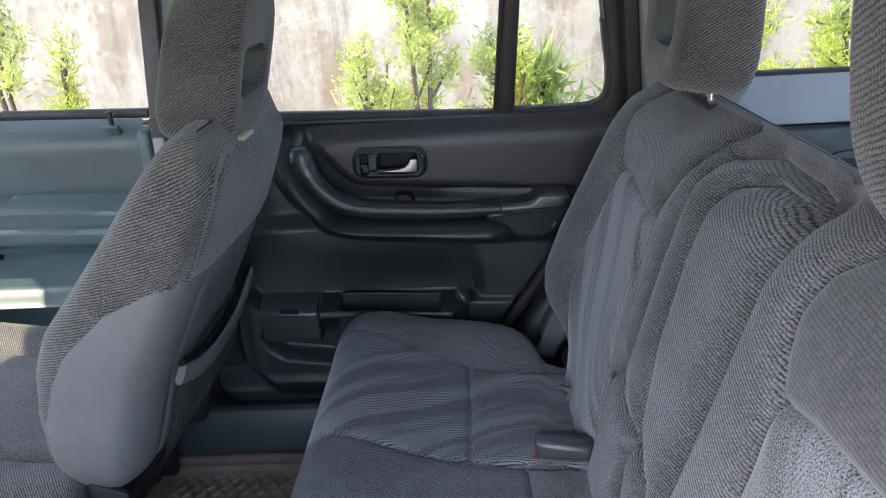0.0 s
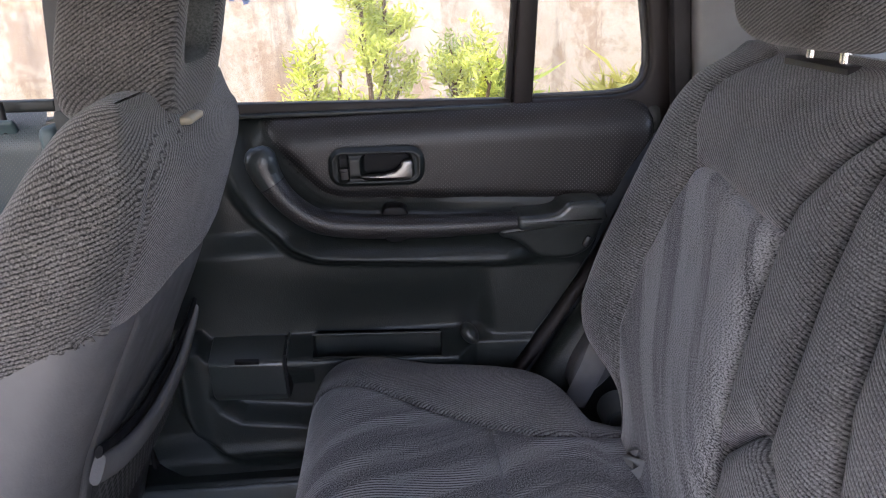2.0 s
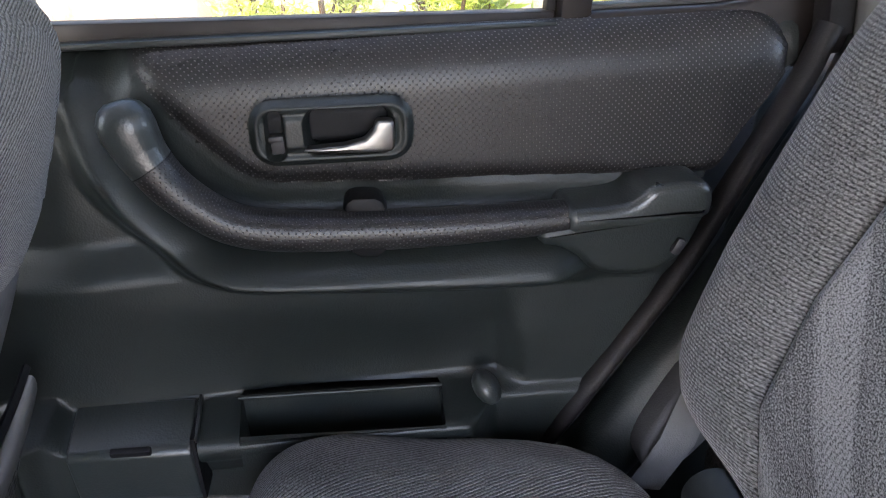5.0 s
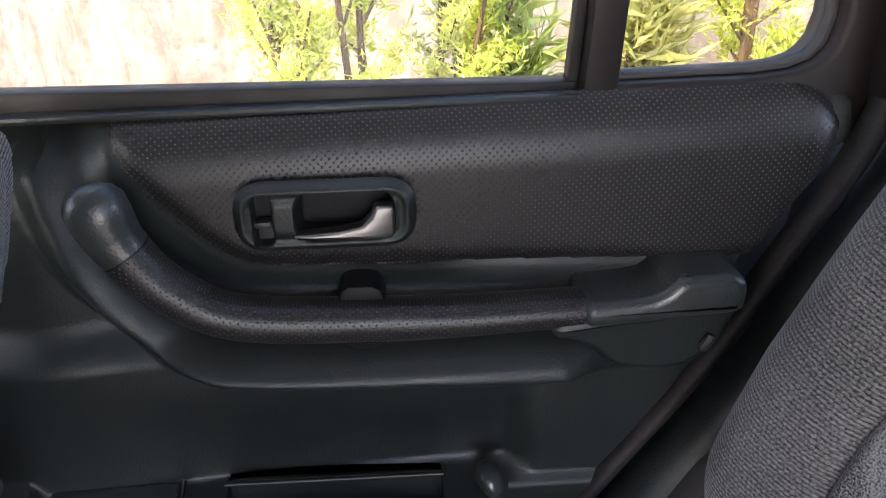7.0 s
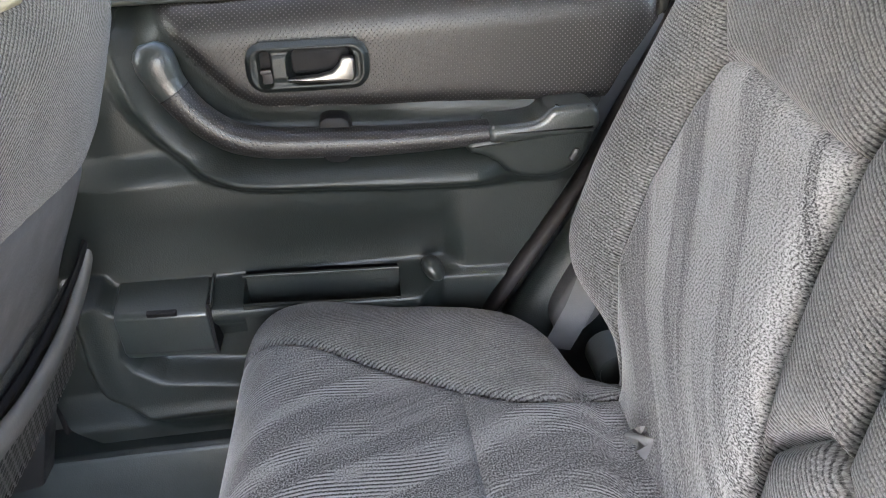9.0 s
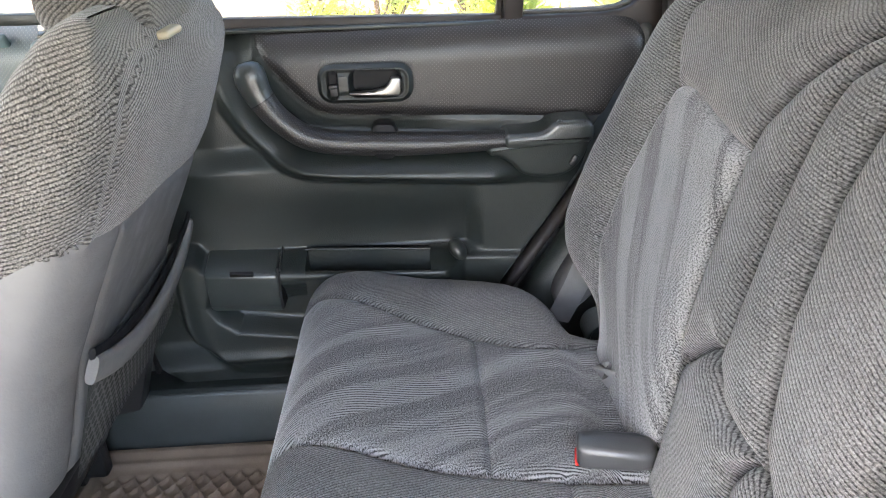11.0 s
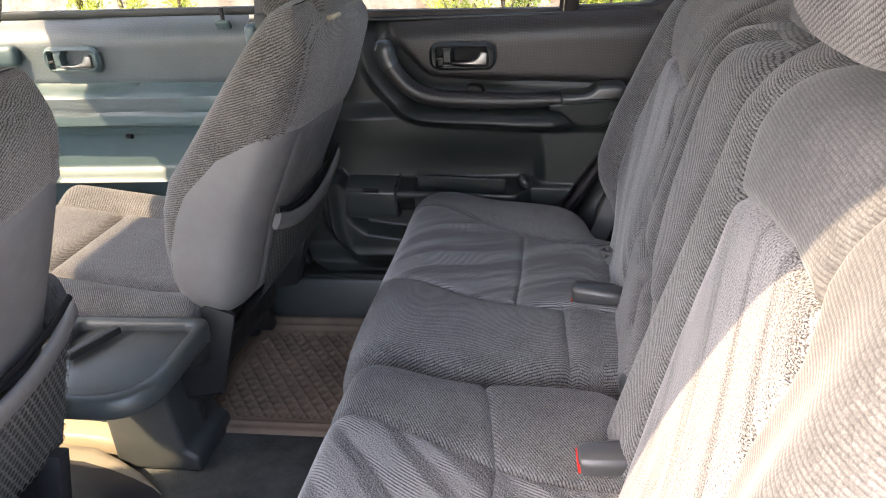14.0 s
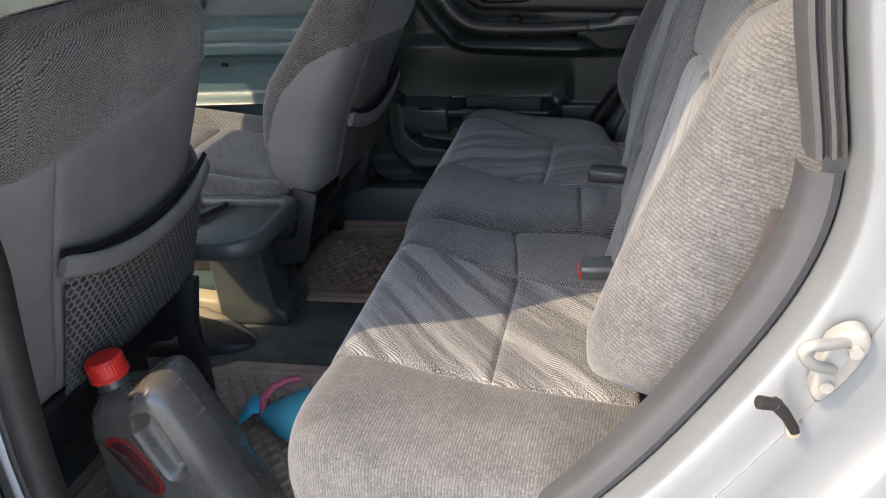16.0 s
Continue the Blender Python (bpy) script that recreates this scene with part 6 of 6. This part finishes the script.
jug_body()
axis = Matrix.Translation((-0.524, -0.482, 0.692)) @ pose(0, 0, 0, 0, -8, 0) @ Matrix.Scale(0.82, 4)
bm = bmesh.new()
bmesh.ops.create_cone(bm, cap_ends=True, segments=36, radius1=0.031, radius2=0.027, depth=0.03, matrix=Matrix.Translation((0, 0, 0.005)))
bmesh.ops.transform(bm, matrix=axis, verts=bm.verts)
part("neck", bm, JUG, jug)
bm = bmesh.new()
prof = [(0.036, 0.018), (0.0365, 0.024), (0.034, 0.026), (0.034, 0.052), (0.031, 0.057), (0.024, 0.058)]
rings = []
for r, z in prof:
    rings.append([bm.verts.new(((r + (0.0008 if k % 2 and 0.025 < z < 0.055 else 0)) * math.cos(2 * math.pi * k / 72), (r + (0.0008 if k % 2 and 0.025 < z < 0.055 else 0)) * math.sin(2 * math.pi * k / 72), z)) for k in range(72)])
for a, b in zip(rings[:-1], rings[1:]):
    for k in range(72):
        bm.faces.new((a[k], a[(k + 1) % 72], b[(k + 1) % 72], b[k]))
bm.faces.new(rings[-1])
bmesh.ops.transform(bm, matrix=axis, verts=bm.verts)
part("cap", bm, RED, jug, "ribbed red screw cap", 30)
LABEL = spline([(-0.522, 0.622), (-0.512, 0.636), (-0.490, 0.638), (-0.466, 0.614), (-0.450, 0.575), (-0.444, 0.548), (-0.456, 0.532), (-0.478, 0.545), (-0.502, 0.585)], 26)
lab = part("front_label", prism([tuple(q) for q in LABEL], -0.5435, -0.538, "y", 0.001), plastic("label_red", (0.16, 0.015, 0.012), 0.35, 200, 0.0002, 0.3), jug, "dark red printed label")
mid = LABEL.mean(0)
part("label_field", prism([tuple(mid + (q - mid) * 0.88) for q in LABEL], -0.5452, -0.5430, "y", 0.0005), plastic("label_dark", (0.05, 0.012, 0.012), 0.35, 200, 0.0002, 0.3), lab)
for k in range(4):
    part("printed_bar", rbox((0.030 - 0.004 * k, 0.001, 0.0035), (-0.497 + 0.010 * k, -0.5458, 0.612 - 0.017 * k), 0.0, pose(0, 0, 0, 0, 34, 0)), BUCKLE, lab)

bag = empty("tied_bag", "teal cloth bag tied with a pink band", "bag", (-0.36, -0.31, 0.42))
bm = bmesh.new()
bmesh.ops.create_uvsphere(bm, u_segments=28, v_segments=18, radius=1.0)
for v in bm.verts:
    k = 0.55 + 0.45 * sstep(np.array([v.co.x]), -1.0, 0.1)[0]
    wr = 1 + 0.03 * math.sin(9 * math.atan2(v.co.y, v.co.z)) * max(0, -v.co.x)
    v.co = Vector((-0.338 + v.co.x * 0.095, -0.268 + v.co.y * 0.062 * k * wr, 0.468 + v.co.z * 0.048 * k * wr))
part("bag_body", bm, TEAL, bag)
tube("bag_tie", [(-0.424, -0.256, 0.495), (-0.429, -0.238, 0.474), (-0.424, -0.256, 0.450), (-0.422, -0.276, 0.472), (-0.424, -0.256, 0.495)], 0.0065, PINK, bag, "pink elastic band", (1, 0, 0.1), 8)
tube("tie_tail", [(-0.424, -0.250, 0.492), (-0.412, -0.232, 0.505), (-0.390, -0.216, 0.510), (-0.368, -0.206, 0.508)], [(0.009, 0.005)] * 4, PINK, bag, "", (0, 0, 1), 8)
tube("bag_neck", [(-0.426, -0.256, 0.472), (-0.441, -0.258, 0.480), (-0.457, -0.262, 0.474), (-0.468, -0.264, 0.466)], [(0.012, 0.010), (0.026, 0.007), (0.042, 0.005), (0.038, 0.003)], BLUE, bag, "bright blue gathered end", (0, 0, 1), 10)

# ---- near side: open doorway ----
near = empty("near_door_opening", "silver-white painted door opening with grey trim", "car body", (0.35, -0.76, 0.45), kind="structure")
EDGE = [(0.02, 0.60), (0.098, 0.672), (0.170, 0.757), (0.235, 0.840), (0.290, 0.925), (0.330, 0.998), (0.352, 1.060), (0.357, 1.118), (0.347, 1.18), (0.338, 1.235), (0.325, 1.36), (0.310, 1.60)]
E1 = spline(EDGE, 60)
low = E1[:, 1] <= 1.120


def strip(name, offs, material, label, sel=None, fine=0):
    """A band along the opening's edge. offs: (outwards in x-z, y) of its cross-section."""
    pts = E1 if sel is None else E1[sel]
    offs = spline(offs, fine) if fine else offs
    tang = np.gradient(pts, axis=0)
    nrm = np.stack([tang[:, 1], -tang[:, 0]], 1) / np.linalg.norm(tang, axis=1)[:, None]
    verts = []
    for p, q in zip(pts, nrm):
        for a, y in offs:
            verts.append((p[0] + q[0] * a, y, p[1] + q[1] * a))
    m, k = len(pts), len(offs)
    i = np.arange(m * k).reshape(m, k)
    f = np.stack([i[:-1, :-1], i[:-1, 1:], i[1:, 1:], i[1:, :-1]], -1).reshape(-1, 4)
    return sheet(name, verts, f, material, near, label, None, 35)


strip("trim_flange", [(-0.012, -0.664), (-0.011, -0.684), (-0.008, -0.692), (-0.002, -0.697), (0.008, -0.7005), (0.0145, -0.698), (0.0170, -0.692), (0.0165, -0.676), (0.013, -0.655)], FLANGE, "grey plastic sill trim", low)
strip("rubber_seal", [(-0.008, -0.660), (-0.010, -0.690), (-0.006, -0.702), (-0.002, -0.704), (0.0015, -0.696), (0.0035, -0.696), (0.0045, -0.704), (0.0075, -0.705), (0.009, -0.699), (0.011, -0.699), (0.012, -0.705), (0.0145, -0.704), (0.016, -0.690), (0.016, -0.66)], SEAL_GREY, "ribbed black rubber seal", ~low)
strip("jamb", [(0.012, -0.650), (0.018, -0.700), (0.022, -0.720), (0.030, -0.732), (0.060, -0.737), (0.066, -0.743), (0.114, -0.752), (0.135, -0.790), (0.150, -0.825), (0.165, -0.838)], PAINT, "silver-white painted door jamb", None, 26)
part("quarter_panel", prism([(0.10, 0.35), (1.40, 0.35), (1.40, 1.12), (0.52, 1.12), (0.50, 1.06), (0.46, 0.97), (0.40, 0.86), (0.28, 0.70), (0.13, 0.52)], -0.850, -0.836, "y", 0.003), PAINT, near, "outer body side")
part("inner_quarter", prism([(0.30, 0.60), (1.30, 0.60), (1.30, 1.12), (0.42, 1.12), (0.40, 1.02), (0.34, 0.90)], -0.735, -0.68, "y", 0.008), TRIM, near)
part("rear_pillar", prism([(0.43, 1.00), (0.62, 1.00), (0.60, 1.62), (0.41, 1.62)], -0.728, -0.69, "y", 0.010, 3), PAINT, near)
part("arch_inner_trim", prism([(0.02, 0.50), (0.40, 0.50), (0.40, 1.05), (0.335, 1.00), (0.280, 0.90), (0.16, 0.74), (0.03, 0.60)], -0.680, -0.655, "y", 0.008), TRIM, near)
part("rocker", prism([(-0.845, 0.30), (-0.66, 0.40), (-0.66, 0.50), (-0.69, 0.53), (-0.78, 0.52), (-0.845, 0.45)], -1.6, 0.05, "x", 0.012, 3), PAINT, near)
tube("belt_edge", [(0.345, -0.655, 1.06), (0.335, -0.645, 1.00), (0.300, -0.640, 0.92), (0.262, -0.640, 0.85), (0.23, -0.64, 0.79)], [(0.011, 0.003)] * 5, plastic("brown_webbing", (0.035, 0.031, 0.030), 0.8, 600, 0.0008, 0.15, 0.2), near, "taupe webbing", (0.3, 1, 0))
latch = empty("door_striker", "white-painted door striker loop on its plate", "door striker", (0.385, -0.745, 0.98))
part("plate", prism([tuple(q) for q in spline([(0.357, 0.953), (0.363, 0.945), (0.371, 0.950), (0.386, 0.974), (0.394, 0.995), (0.390, 1.009), (0.379, 1.011), (0.365, 1.000), (0.359, 0.975)], 24)], -0.756, -0.738, "y", 0.004, 3), STRIKER, latch)
tube("loop", spline([(0.376, -0.754, 1.001), (0.358, -0.770, 1.008), (0.346, -0.778, 1.012), (0.342, -0.778, 1.006), (0.351, -0.772, 0.992), (0.370, -0.754, 0.976)], 24), 0.0046, STRIKER, latch, "", (0.2, 1, 0.3), 12)
for x, z in ((0.383, 0.994), (0.367, 0.962)):
    tube("screw_head", [(x, -0.755, z), (x, -0.7595, z)], [0.0058, 0.0050], STRIKER, latch, "", (1, 0, 0.1), 14)
stop = empty("rubber_stop", "black rubber door stop with a rusty screw", "door stop", (0.34, -0.745, 0.93))
tube("peg", [(0.318, -0.772, 0.955), (0.334, -0.766, 0.949)], [0.0055, 0.005], RUBBER, stop, "", (0, 1, 0.1), 10)
tube("tab", [(0.330, -0.768, 0.952), (0.340, -0.762, 0.938), (0.350, -0.755, 0.918)], [(0.004, 0.0055)] * 3, RUBBER, stop, "", (0, 1, 0.1), 10, 4.0)
tube("screw", [(0.350, -0.745, 0.916), (0.350, -0.757, 0.914)], [0.006, 0.005], CREAM, stop, "", (1, 0, 0.1), 10)

bp = empty("near_centre_pillar", "white-edged centre pillar with dark door seal", "pillar", (-0.42, -0.75, 0.45), kind="structure")
BP = spline([(-0.485, 0.50), (-0.481, 0.672), (-0.475, 0.767), (-0.459, 0.876), (-0.447, 0.944), (-0.436, 1.007), (-0.433, 1.10), (-0.424, 1.18), (-0.386, 1.262), (-0.338, 1.329), (-0.284, 1.402), (-0.212, 1.458), (-0.126, 1.512), (-0.044, 1.541), (0.05, 1.562), (0.15, 1.590), (0.26, 1.605)], 70)


def lean_in(ob):
    """The side of the car leans inwards above the waist."""
    for v in ob.data.vertices:
        if v.co.z > 1.10:
            v.co.y += 0.12 * (v.co.z - 1.10)
    return ob


# Pale strip added to paint the sunlit edge of the pillar trim.
tube("sunlit_edge_strip", [(x - 0.030, -0.705, z) for x, z in BP if z < 1.12], [(0.006, 0.004)] * int((BP[:, 1] < 1.12).sum()), PALE_TRIM, bp, "pale strip in place of a sunlit edge", (0, 1, 0), 8)
low_bp = [tuple(q) for q in BP if q[1] <= 1.10]
high_bp = [tuple(q) for q in BP if q[1] > 1.10]
lean_in(tube("pillar_seal", [(x, -0.690, z) for x, z in BP], [(0.017, 0.020)] * 70, RUBBER, bp, "", (0, 1, 0), 10, 3.0))
lean_in(part("pillar_panel", prism([(x - 0.045, z) for x, z in low_bp[::3]] + [(-0.50, 1.12), (-0.580, 1.12), (-0.60, 0.50)], -0.74, -0.712, "y", 0.006), PAINT, bp))
lean_in(part("pillar_inner", prism([(-0.515, 0.50), (-0.495, 0.90), (-0.470, 1.00), (-0.462, 1.12), (-0.54, 1.12), (-0.56, 0.50)], -0.694, -0.660, "y", 0.008), GREY_TRIM, bp))
# Unseen panel added to block sun above the opening; edge follows the seat's shadow line.
lean_in(part("sun_block_panel", prism([(-0.44, 1.115)] + high_bp[::3] + [(0.26, 1.66), (-0.74, 1.66), (-0.62, 1.115)], -0.700, -0.672, "y", 0.004), GREY_TRIM, bp, "unseen panel that blocks sun above the door opening"))
part("front_outer_door", rbox((1.05, 0.10, 0.62), (-1.02, -0.79, 0.76), 0.02), PAINT, bp)
